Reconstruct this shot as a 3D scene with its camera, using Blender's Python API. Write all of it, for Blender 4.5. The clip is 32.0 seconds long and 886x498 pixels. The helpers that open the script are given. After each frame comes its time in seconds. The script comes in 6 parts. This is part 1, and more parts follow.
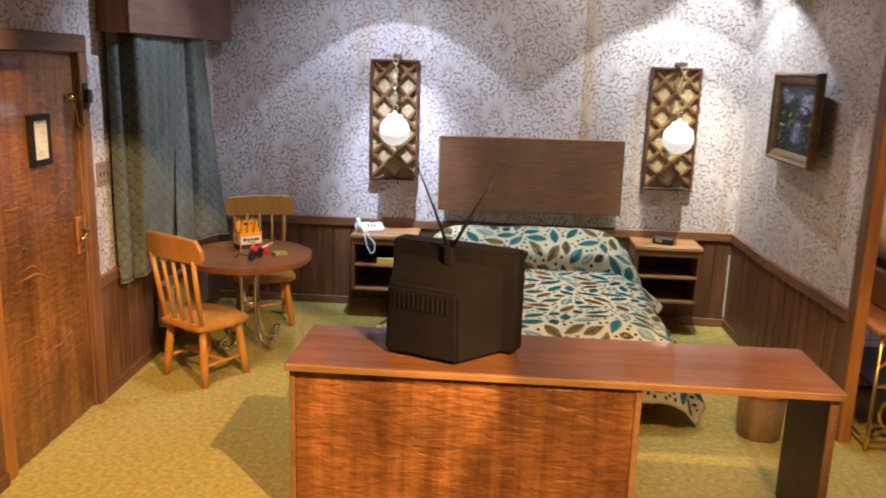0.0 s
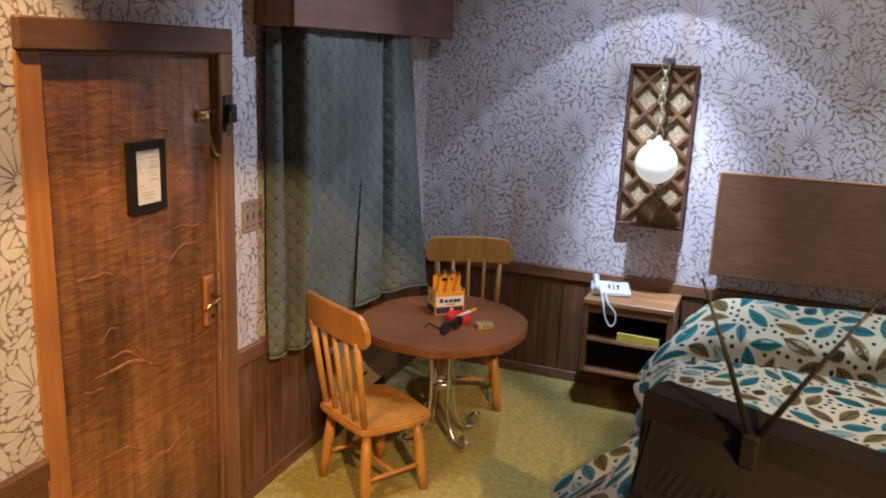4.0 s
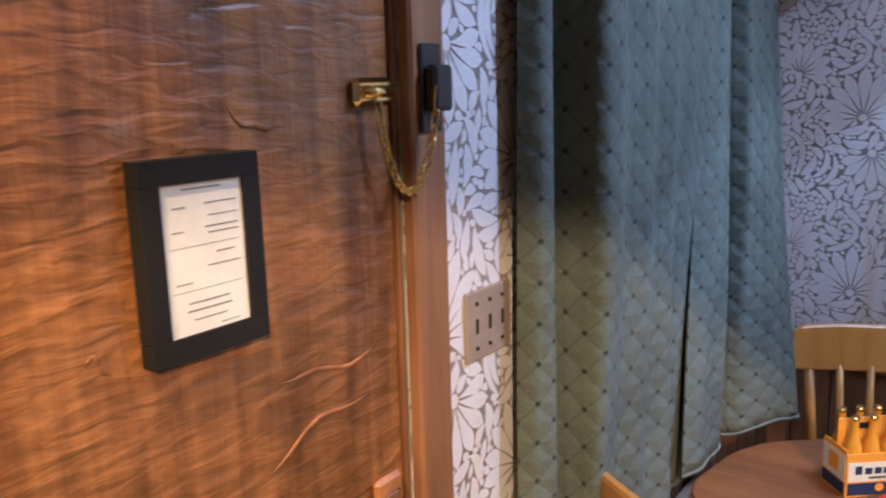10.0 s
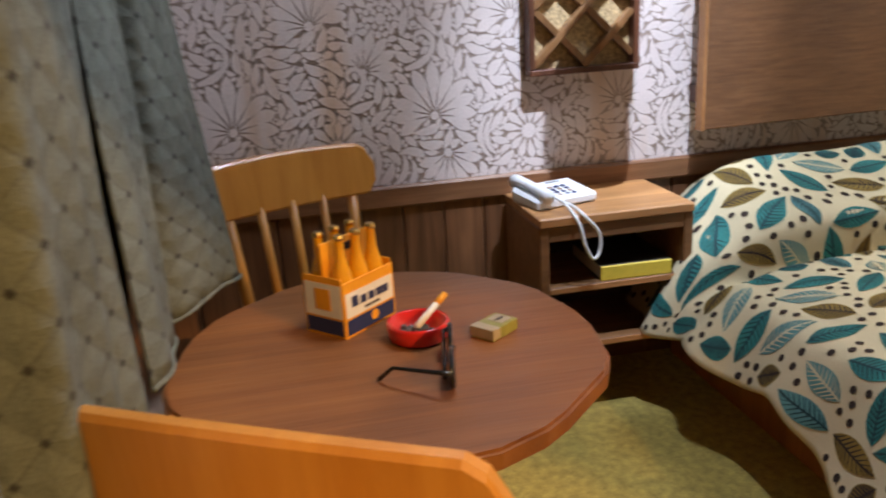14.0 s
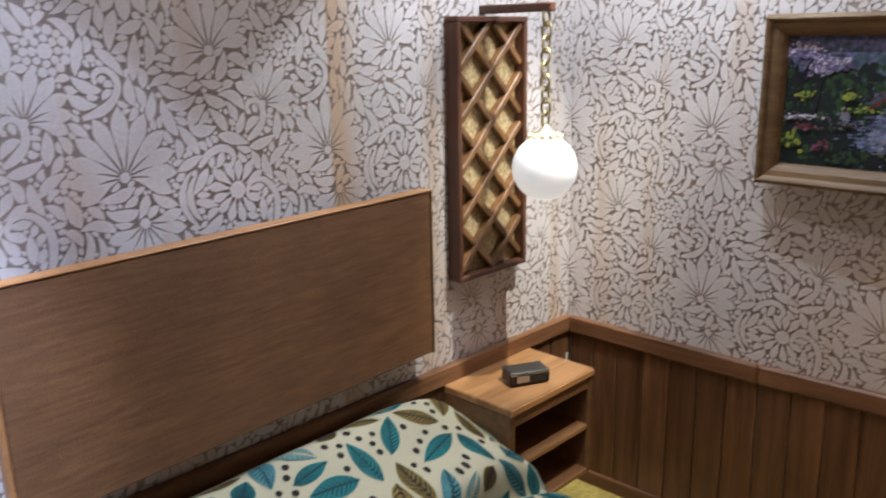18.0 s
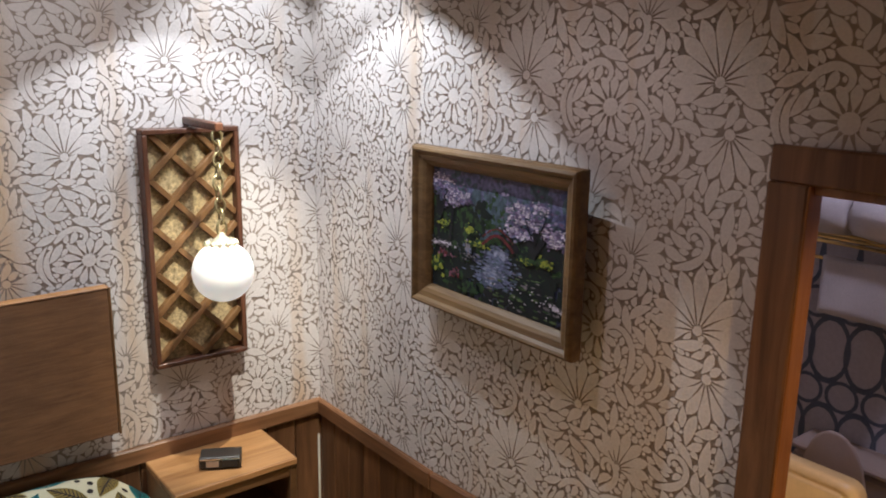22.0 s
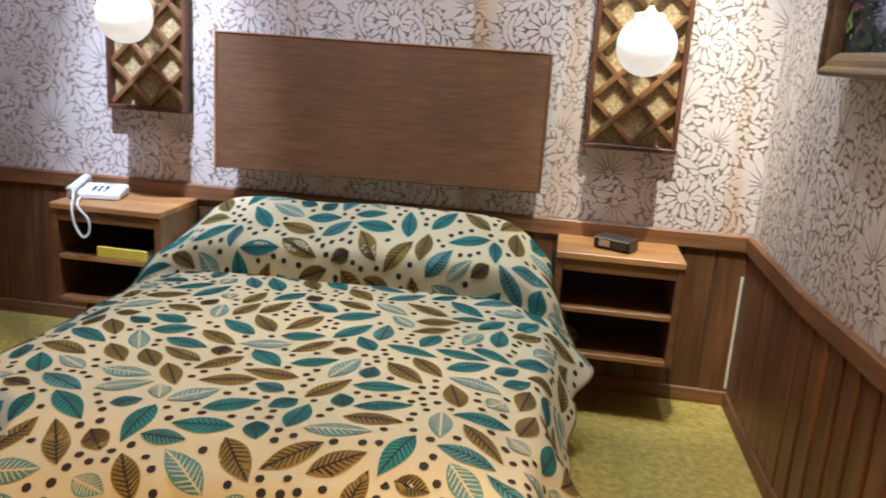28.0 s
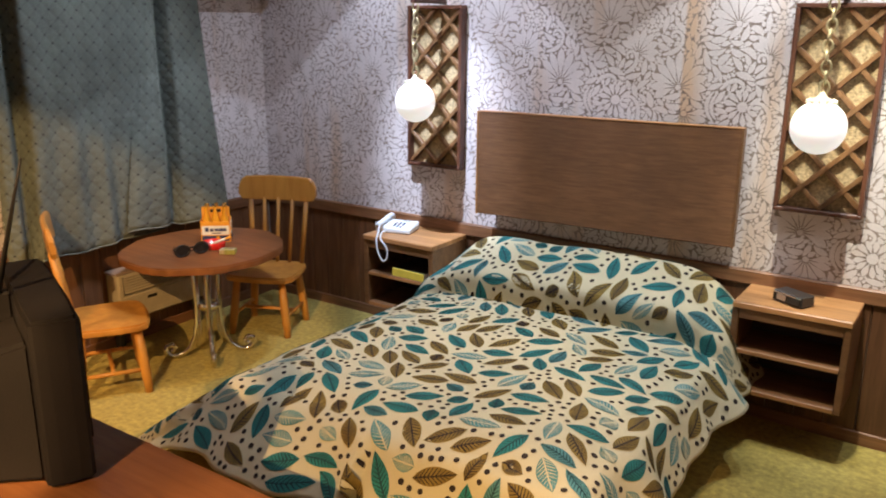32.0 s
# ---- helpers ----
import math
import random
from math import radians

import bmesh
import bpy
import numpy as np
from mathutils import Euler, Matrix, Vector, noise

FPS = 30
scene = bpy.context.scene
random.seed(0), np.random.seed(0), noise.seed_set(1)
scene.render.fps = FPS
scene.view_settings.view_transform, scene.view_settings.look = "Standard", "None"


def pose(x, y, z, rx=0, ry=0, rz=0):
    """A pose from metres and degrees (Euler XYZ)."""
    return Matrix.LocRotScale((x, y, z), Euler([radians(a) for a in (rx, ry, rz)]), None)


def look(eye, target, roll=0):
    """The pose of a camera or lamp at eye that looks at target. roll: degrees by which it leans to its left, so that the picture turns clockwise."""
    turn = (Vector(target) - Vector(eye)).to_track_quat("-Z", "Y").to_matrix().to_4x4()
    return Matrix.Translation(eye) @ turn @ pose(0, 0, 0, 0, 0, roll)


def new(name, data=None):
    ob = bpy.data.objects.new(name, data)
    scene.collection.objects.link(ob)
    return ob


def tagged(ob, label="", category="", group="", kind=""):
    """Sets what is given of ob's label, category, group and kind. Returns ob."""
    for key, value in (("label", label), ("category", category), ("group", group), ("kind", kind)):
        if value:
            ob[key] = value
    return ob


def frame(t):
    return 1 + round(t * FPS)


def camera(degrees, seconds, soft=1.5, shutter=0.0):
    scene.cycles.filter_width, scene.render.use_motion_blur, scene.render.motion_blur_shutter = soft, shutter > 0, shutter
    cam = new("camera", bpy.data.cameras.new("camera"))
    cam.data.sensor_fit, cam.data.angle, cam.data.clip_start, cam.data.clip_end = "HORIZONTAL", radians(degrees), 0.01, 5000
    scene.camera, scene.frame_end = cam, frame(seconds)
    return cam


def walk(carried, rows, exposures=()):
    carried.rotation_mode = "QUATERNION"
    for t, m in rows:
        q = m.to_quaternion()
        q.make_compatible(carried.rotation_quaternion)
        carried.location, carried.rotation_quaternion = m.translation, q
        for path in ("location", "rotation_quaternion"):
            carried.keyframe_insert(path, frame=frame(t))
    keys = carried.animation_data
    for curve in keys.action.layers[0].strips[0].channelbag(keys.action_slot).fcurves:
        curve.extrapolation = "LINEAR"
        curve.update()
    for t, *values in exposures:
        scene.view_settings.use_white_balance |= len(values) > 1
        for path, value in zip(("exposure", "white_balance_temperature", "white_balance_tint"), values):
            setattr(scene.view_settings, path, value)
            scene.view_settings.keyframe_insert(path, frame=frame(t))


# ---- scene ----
cam = camera(56.9, 32.0, 1.9, 0.4)

PATH = [
    (0, (2.321, -6.684, 2.024), (2.188, -4.738, 1.584), 1.7),
    (0.5, (2.33, -6.416, 2.0), (2.083, -4.483, 1.551), 2.2),
    (1, (2.36, -6.132, 2.011), (2.013, -4.215, 1.561), 2.4),
    (1.5, (2.38, -5.926, 2.033), (1.94, -4.027, 1.587), 2.6),
    (2, (2.432, -5.752, 2.047), (1.896, -3.877, 1.6), 2.5),
    (2.5, (2.398, -5.619, 2.02), (1.795, -3.769, 1.556), 2.6),
    (4.5, (2.012, -4.821, 2.081), (1.235, -3.037, 1.619), 2.7),
    (5, (2.067, -4.625, 2.077), (1.173, -2.894, 1.625), 3.2),
    (5.5, (2.128, -4.431, 2.084), (1.071, -2.79, 1.647), 2.6),
    (6, (2.076, -4.224, 2.025), (0.876, -2.687, 1.584), 1.9),
    (6.5, (1.958, -4.037, 1.874), (0.651, -2.591, 1.428), 1.2),
    (7, (1.742, -3.926, 1.805), (0.39, -2.517, 1.369), 1.2),
    (7.5, (1.545, -3.871, 1.804), (0.186, -2.465, 1.383), 1.3),
    (8, (1.358, -3.724, 1.766), (0.025, -2.288, 1.366), 1.6),
    (8.5, (1.162, -3.649, 1.779), (-0.18, -2.216, 1.395), 1.2),
    (9, (0.995, -3.567, 1.77), (-0.347, -2.131, 1.403), 0.0),
    (9.5, (0.885, -3.448, 1.767), (-0.408, -1.969, 1.389), -1.0),
    (10, (0.881, -3.358, 1.803), (-0.316, -1.805, 1.409), -1.5),
    (10.5, (0.804, -3.292, 1.799), (-0.24, -1.635, 1.397), -1.9),
    (11, (0.668, -3.249, 1.786), (-0.214, -1.514, 1.325), -1.7),
    (11.5, (0.524, -3.191, 1.759), (-0.14, -1.369, 1.267), -1.7),
    (12, (0.422, -3.106, 1.723), (-0.001, -1.212, 1.237), -1.8),
    (12.5, (0.39, -3.017, 1.635), (0.143, -1.1, 1.121), -2.0),
    (13, (0.397, -2.957, 1.566), (0.35, -1.035, 1.014), -3.2),
    (13.5, (0.354, -2.886, 1.447), (0.502, -0.975, 0.877), -3.8),
    (14, (0.385, -2.723, 1.379), (0.757, -0.852, 0.778), -3.4),
    (14.5, (0.534, -2.525, 1.357), (1.142, -0.725, 0.732), -2.8),
    (16.5, (0.929, -2.151, 1.892), (1.874, -0.499, 1.279), -5.0),
    (17, (1.08, -2.14, 1.902), (2.149, -0.539, 1.362), -6.1),
    (17.5, (1.209, -2.067, 1.968), (2.459, -0.6, 1.432), -3.8),
    (18, (1.325, -2.077, 1.987), (2.704, -0.719, 1.483), -1.1),
    (18.5, (1.453, -2.101, 2.074), (2.912, -0.814, 1.608), 0.1),
    (19, (1.575, -2.2, 2.154), (3.073, -0.95, 1.712), 0.2),
    (19.5, (1.667, -2.356, 2.234), (3.159, -1.097, 1.798), -0.4),
    (20, (1.794, -2.52, 2.287), (3.266, -1.24, 1.845), -0.4),
    (20.5, (2.014, -2.717, 2.271), (3.417, -1.366, 1.815), 0.5),
    (21, (2.22, -2.882, 2.3), (3.522, -1.444, 1.815), 0.8),
    (21.5, (2.429, -3.048, 2.343), (3.662, -1.547, 1.867), 0.6),
    (22, (2.443, -3.206, 2.348), (3.646, -1.677, 1.885), 0.9),
    (22.5, (2.545, -3.295, 2.283), (3.72, -1.74, 1.836), 0.7),
    (23, (2.658, -3.367, 2.189), (3.792, -1.78, 1.748), -0.2),
    (23.5, (2.693, -3.41, 2.067), (3.775, -1.781, 1.647), 0.6),
    (24, (2.752, -3.411, 1.905), (3.769, -1.739, 1.492), 1.4),
    (24.5, (2.847, -3.433, 1.827), (3.8, -1.723, 1.42), 2.1),
    (26.5, (3.196, -3.572, 1.598), (3.744, -1.707, 1.127), 4.4),
    (27, (3.285, -3.636, 1.578), (3.587, -1.714, 1.114), 3.9),
    (27.5, (3.357, -3.625, 1.479), (3.338, -1.684, 0.997), 4.5),
    (28, (3.378, -3.664, 1.476), (3.111, -1.741, 0.993), 3.9),
    (28.5, (3.519, -3.655, 1.517), (3.101, -1.76, 1.031), 3.5),
    (29, (3.612, -3.744, 1.49), (3.009, -1.903, 0.994), 3.3),
    (29.5, (3.712, -3.87, 1.557), (2.993, -2.071, 1.06), 2.0),
    (30, (3.879, -3.958, 1.658), (3.116, -2.176, 1.164), 2.0),
    (30.5, (3.953, -4.068, 1.768), (3.17, -2.293, 1.283), 3.5),
    (31, (4.0, -4.19, 1.89), (3.148, -2.452, 1.387), 2.6),
    (31.5, (4.079, -4.235, 1.999), (3.157, -2.544, 1.461), 1.1),
    (32, (4.31, -4.193, 1.946), (3.231, -2.595, 1.416), 0.5),
]
EXPOSURE = [
    (0, 0.15, 6300, 10), (2, 0.05, 6200, 10), (5, -0.26, 5700, 10), (6.5, -0.1, 6500, 10), (8, -0.1, 5000, 10), (9, -0.15, 4950, 10), (10, 0.38, 4850, 10), (12, 0.2, 5900, 10), (13, 0.05, 6600, 10),
    (14, 0.1, 7000, 10), (17, -0.27, 6200, 10), (19, -0.12, 6000, 10), (20, -0.38, 6000, 10), (22, -0.28, 6300, 10), (23, -0.05, 6500, 10), (24, -0.1, 6800, 10), (27, 0.14, 6500, 10), (32, 0.14, 6450, 10),
]
walk(cam, [(t, look(eye, target, roll)) for t, eye, target, roll in PATH], EXPOSURE)

# ---- world and lights ----
world = bpy.data.worlds.new("gallery_ambient")
scene.world = world
world.use_nodes = True
bg = world.node_tree.nodes["Background"]
bg.inputs[0].default_value = (1.0, 0.80, 0.74, 1)
bg.inputs[1].default_value = 0.10


def spot(name, at, to, watts, colour, degrees, blend, radius):
    lamp = bpy.data.lights.new(name, "SPOT")
    lamp.energy, lamp.color, lamp.spot_size, lamp.spot_blend = watts, colour, radians(degrees), blend
    lamp.shadow_soft_size = radius
    ob = new(name, lamp)
    ob.matrix_world = look(at, to)
    return ob


COOL, WARM = (0.66, 0.76, 1.0), (1.0, 0.62, 0.27)
# ceiling lamps over the bed wall: a wide flood and a tight beam each, then the scallops that graze the paper
spot("flood_lamp", (1.46, -1.05, 3.12), (1.15, -0.36, 1.0), 60, COOL, 116, 0.75, 0.02)
spot("flood_lamp", (3.05, -1.05, 3.12), (2.70, -0.20, 1.75), 38, (0.94, 0.93, 0.94), 122, 0.75, 0.02)
spot("beam_lamp", (1.50, -1.05, 3.12), (1.52, 0.0, 0.98), 500, COOL, 35, 0.95, 0.016)
spot("beam_lamp", (3.70, -1.05, 3.12), (3.84, 0.0, 1.0), 310, (1.0, 0.96, 0.80), 37, 0.95, 0.016)
spot("scallop_lamp", (1.45, -0.74, 3.12), (1.45, -0.739, 0.0), 70, COOL, 89, 0.10, 0.008)
spot("scallop_lamp", (3.60, -0.72, 3.12), (3.60, -0.719, 0.0), 80, (0.85, 0.93, 1.0), 92, 0.14, 0.008)
spot("scallop_lamp", (3.90, -0.40, 3.12), (3.90, -0.399, 0.0), 62, (0.88, 0.95, 1.0), 88, 0.4, 0.008)
# towards the curtains and the door, and towards the bathroom side
spot("flood_lamp", (1.55, -1.40, 3.12), (0.0, -1.75, 1.45), 125, (0.68, 0.78, 1.0), 62, 0.7, 0.03)
spot("flood_lamp", (3.05, -1.55, 3.12), (4.235, -1.55, 1.2), 25, (1.0, 0.88, 0.90), 74, 0.7, 0.03)
# golden lamps above the front edge, over the door side and the bathroom side
spot("front_lamp", (0.50, -3.75, 3.12), (0.15, -3.30, 0), 205, WARM, 68, 0.35, 0.03)
spot("front_lamp", (3.55, -3.70, 3.12), (3.75, -3.0, 0), 190, WARM, 54, 0.4, 0.03)
# golden lamps in front of the open side, which throw the shadows of the dresser and the television inwards
spot("front_lamp", (3.80, -6.10, 3.70), (0.45, -2.55, 0.15), 1250, WARM, 31, 0.2, 0.03)
spot("front_lamp", (3.75, -7.00, 3.50), (2.75, -2.70, 0.32), 950, WARM, 25, 0.45, 0.03)
spot("front_lamp", (3.35, -5.60, 3.50), (4.62, -2.20, 0.95), 330, WARM, 25, 0.5, 0.03)
spot("spot_lamp", (5.00, -2.35, 3.12), (5.05, -2.0, 0), 60, (0.80, 0.74, 1.0), 110, 0.5, 0.03)


# ---- materials ----
def mat(name, colour, rough=0.6, metal=0.0, spread=0.15, scale=6.0, bump=0.0, fine=60.0, coat=0.0, stretch=(1, 1, 1)):
    """A surface whose colour drifts in broad patches and fine grain, with a little relief."""
    m = bpy.data.materials.new(name)
    m.use_nodes = True
    nt = m.node_tree
    b = nt.nodes["Principled BSDF"]
    b.inputs["Metallic"].default_value = metal
    b.inputs["Coat Weight"].default_value = coat
    tc = nt.nodes.new("ShaderNodeTexCoord")
    mp = nt.nodes.new("ShaderNodeMapping")
    mp.inputs["Scale"].default_value = stretch
    nt.links.new(tc.outputs["Object"], mp.inputs["Vector"])
    broad = nt.nodes.new("ShaderNodeTexNoise")
    broad.inputs["Scale"].default_value, broad.inputs["Detail"].default_value = scale, 5
    grain = nt.nodes.new("ShaderNodeTexNoise")
    grain.inputs["Scale"].default_value, grain.inputs["Detail"].default_value = fine, 3
    for n in (broad, grain):
        nt.links.new(mp.outputs[0], n.inputs["Vector"])
    mixf = nt.nodes.new("ShaderNodeMath")
    mixf.operation = "MULTIPLY_ADD"
    mixf.inputs[1].default_value = 0.4
    nt.links.new(grain.outputs["Fac"], mixf.inputs[0])
    half = nt.nodes.new("ShaderNodeMath")
    half.operation = "MULTIPLY"
    half.inputs[1].default_value = 0.6
    nt.links.new(broad.outputs["Fac"], half.inputs[0])
    nt.links.new(half.outputs[0], mixf.inputs[2])
    ramp = nt.nodes.new("ShaderNodeValToRGB")
    lo = [max(0.0, c * (1 - spread * 1.6)) for c in colour]
    hi = [min(1.0, c * (1 + spread)) for c in colour]
    ramp.color_ramp.elements[0].position, ramp.color_ramp.elements[1].position = 0.3, 0.7
    ramp.color_ramp.elements[0].color, ramp.color_ramp.elements[1].color = (*lo, 1), (*hi, 1)
    nt.links.new(mixf.outputs[0], ramp.inputs[0])
    nt.links.new(ramp.outputs[0], b.inputs["Base Color"])
    rr = nt.nodes.new("ShaderNodeMapRange")
    rr.inputs[3].default_value, rr.inputs[4].default_value = max(0.03, rough - 0.1), min(1, rough + 0.1)
    nt.links.new(broad.outputs["Fac"], rr.inputs[0])
    nt.links.new(rr.outputs[0], b.inputs["Roughness"])
    if bump:
        bp = nt.nodes.new("ShaderNodeBump")
        bp.inputs["Strength"].default_value, bp.inputs["Distance"].default_value = bump, 0.004
        nt.links.new(grain.outputs["Fac"], bp.inputs["Height"])
        nt.links.new(bp.outputs[0], b.inputs["Normal"])
    return m


def wood(name, dark, light, axis="z", rough=0.4, scale=3.0, bump=0.25, coat=0.0, vary=0.25, ripple=0.0):
    """Straight-grained wood: long streaks along one axis, pores across, each piece a little different."""
    m = bpy.data.materials.new(name)
    m.use_nodes = True
    nt = m.node_tree
    b = nt.nodes["Principled BSDF"]
    tc = nt.nodes.new("ShaderNodeTexCoord")
    mp = nt.nodes.new("ShaderNodeMapping")
    s = {"x": (0.6, 9, 9), "y": (9, 0.6, 9), "z": (9, 9, 0.6)}[axis]
    mp.inputs["Scale"].default_value = s
    info = nt.nodes.new("ShaderNodeObjectInfo")
    add = nt.nodes.new("ShaderNodeVectorMath")
    add.operation = "ADD"
    mul = nt.nodes.new("ShaderNodeMath")
    mul.operation = "MULTIPLY"
    mul.inputs[1].default_value = 37.0
    nt.links.new(info.outputs["Random"], mul.inputs[0])
    nt.links.new(tc.outputs["Object"], add.inputs[0])
    nt.links.new(mul.outputs[0], add.inputs[1])
    nt.links.new(add.outputs[0], mp.inputs["Vector"])
    streak = nt.nodes.new("ShaderNodeTexNoise")
    streak.inputs["Scale"].default_value, streak.inputs["Detail"].default_value = scale, 7
    streak.inputs["Roughness"].default_value, streak.inputs["Distortion"].default_value = 0.62, 0.6
    pore = nt.nodes.new("ShaderNodeTexNoise")
    pore.inputs["Scale"].default_value, pore.inputs["Detail"].default_value = scale * 9, 2
    blotch = nt.nodes.new("ShaderNodeTexNoise")
    blotch.inputs["Scale"].default_value, blotch.inputs["Detail"].default_value = 2.2, 3
    nt.links.new(mp.outputs[0], streak.inputs["Vector"])
    nt.links.new(mp.outputs[0], pore.inputs["Vector"])
    nt.links.new(add.outputs[0], blotch.inputs["Vector"])
    ramp = nt.nodes.new("ShaderNodeValToRGB")
    ramp.color_ramp.elements[0].position, ramp.color_ramp.elements[1].position = 0.32, 0.7
    ramp.color_ramp.elements[0].color, ramp.color_ramp.elements[1].color = (*dark, 1), (*light, 1)
    nt.links.new(streak.outputs["Fac"], ramp.inputs[0])
    hsv = nt.nodes.new("ShaderNodeHueSaturation")
    mr = nt.nodes.new("ShaderNodeMapRange")
    mr.inputs[3].default_value, mr.inputs[4].default_value = 1 - vary, 1 + vary
    mr.inputs[1].default_value, mr.inputs[2].default_value = 0.3, 0.7
    nt.links.new(blotch.outputs["Fac"], mr.inputs[0])
    mr2 = nt.nodes.new("ShaderNodeMapRange")
    mr2.inputs[3].default_value, mr2.inputs[4].default_value = 1 - vary * 0.6, 1 + vary * 0.6
    nt.links.new(info.outputs["Random"], mr2.inputs[0])
    mm = nt.nodes.new("ShaderNodeMath")
    mm.operation = "MULTIPLY"
    nt.links.new(mr.outputs[0], mm.inputs[0])
    nt.links.new(mr2.outputs[0], mm.inputs[1])
    nt.links.new(mm.outputs[0], hsv.inputs["Value"])
    nt.links.new(ramp.outputs[0], hsv.inputs["Color"])
    nt.links.new(hsv.outputs[0], b.inputs["Base Color"])
    rr = nt.nodes.new("ShaderNodeMapRange")
    rr.inputs[3].default_value, rr.inputs[4].default_value = rough - 0.08, rough + 0.14
    nt.links.new(pore.outputs["Fac"], rr.inputs[0])
    nt.links.new(rr.outputs[0], b.inputs["Roughness"])
    b.inputs["Coat Weight"].default_value = coat
    bp = nt.nodes.new("ShaderNodeBump")
    bp.inputs["Strength"].default_value, bp.inputs["Distance"].default_value = bump, 0.003
    nt.links.new(pore.outputs["Fac"], bp.inputs["Height"])
    nt.links.new(bp.outputs[0], b.inputs["Normal"])
    if ripple:
        # veneer that has cockled: short soft waves across the grain
        mp2 = nt.nodes.new("ShaderNodeMapping")
        mp2.inputs["Scale"].default_value = (8, 8, 27) if axis == "z" else (9, 9, 5)
        nt.links.new(tc.outputs["Object"], mp2.inputs["Vector"])
        wave = nt.nodes.new("ShaderNodeTexNoise")
        wave.inputs["Scale"].default_value, wave.inputs["Detail"].default_value = 1.6, 2.5
        wave.inputs["Distortion"].default_value = 0.5
        nt.links.new(mp2.outputs[0], wave.inputs["Vector"])
        bp2 = nt.nodes.new("ShaderNodeBump")
        bp2.inputs["Strength"].default_value, bp2.inputs["Distance"].default_value = ripple, 0.02
        nt.links.new(wave.outputs["Fac"], bp2.inputs["Height"])
        nt.links.new(bp2.outputs[0], bp.inputs["Normal"])
        # the curly figure also shows as lighter and darker flecks
        fleck = nt.nodes.new("ShaderNodeMapRange")
        fleck.inputs[1].default_value, fleck.inputs[2].default_value = 0.36, 0.64
        fleck.inputs[3].default_value, fleck.inputs[4].default_value = 0.80, 1.22
        nt.links.new(wave.outputs["Fac"], fleck.inputs[0])
        mm2 = nt.nodes.new("ShaderNodeMath")
        mm2.operation = "MULTIPLY"
        nt.links.new(mm.outputs[0], mm2.inputs[0])
        nt.links.new(fleck.outputs[0], mm2.inputs[1])
        nt.links.new(mm2.outputs[0], hsv.inputs["Value"])
    return m


def cloth(name, colour, accent, cell, dot):
    """Woven curtain stuff with a lattice of faint diagonal lines and a dark tuft at each crossing (on the UV map, in metres)."""
    m = mat(name, colour, 0.9, spread=0.25, scale=5, bump=0.4, fine=180)
    nt = m.node_tree
    b = nt.nodes["Principled BSDF"]
    uv = nt.nodes.new("ShaderNodeUVMap")
    mp = nt.nodes.new("ShaderNodeMapping")
    mp.inputs["Rotation"].default_value = (0, 0, radians(45))
    mp.inputs["Scale"].default_value = (1 / cell, 1 / cell, 1)
    nt.links.new(uv.outputs[0], mp.inputs["Vector"])
    sep = nt.nodes.new("ShaderNodeSeparateXYZ")
    nt.links.new(mp.outputs[0], sep.inputs[0])
    ab = []
    for axis in (0, 1):
        pp = nt.nodes.new("ShaderNodeMath")
        pp.operation = "PINGPONG"
        pp.inputs[1].default_value = 0.5
        nt.links.new(sep.outputs[axis], pp.inputs[0])
        ab.append(pp)
    near = nt.nodes.new("ShaderNodeMath")
    near.operation = "MAXIMUM"
    line = nt.nodes.new("ShaderNodeMath")
    line.operation = "MINIMUM"
    for n in (near, line):
        nt.links.new(ab[0].outputs[0], n.inputs[0])
        nt.links.new(ab[1].outputs[0], n.inputs[1])
    old = b.inputs["Base Color"].links[0].from_socket
    for node, edge, strength in ((line, 0.03, 0.22), (near, dot, 1.0)):
        mr = nt.nodes.new("ShaderNodeMapRange")
        mr.inputs[1].default_value, mr.inputs[2].default_value = edge, edge * 1.8
        mr.inputs[3].default_value, mr.inputs[4].default_value = strength, 0
        nt.links.new(node.outputs[0], mr.inputs[0])
        mx = nt.nodes.new("ShaderNodeMix")
        mx.data_type = "RGBA"
        nt.links.new(mr.outputs[0], mx.inputs["Factor"])
        nt.links.new(old, mx.inputs["A"])
        mx.inputs["B"].default_value = (*accent, 1)
        old = mx.outputs["Result"]
    nt.links.new(old, b.inputs["Base Color"])
    # the stuff is quilted: each lozenge swells between its seams
    puff = nt.nodes.new("ShaderNodeMapRange")
    puff.interpolation_type = "SMOOTHSTEP"
    puff.inputs[1].default_value, puff.inputs[2].default_value = 0.0, 0.42
    nt.links.new(line.outputs[0], puff.inputs[0])
    bp = nt.nodes.new("ShaderNodeBump")
    bp.inputs["Strength"].default_value, bp.inputs["Distance"].default_value = 0.5, 0.008
    nt.links.new(puff.outputs[0], bp.inputs["Height"])
    weave = b.inputs["Normal"].links[0].from_node
    nt.links.new(bp.outputs[0], weave.inputs["Normal"])
    return m


M_GROUND = mat("wallpaper_ground", (0.330, 0.258, 0.216), 0.75, spread=0.2, scale=3, bump=0.2, fine=90)
M_PETAL = mat("wallpaper_petal", (0.70, 0.635, 0.61), 0.6, spread=0.10, scale=2.5, bump=0.25, fine=140)


SEAM_X = 2.93


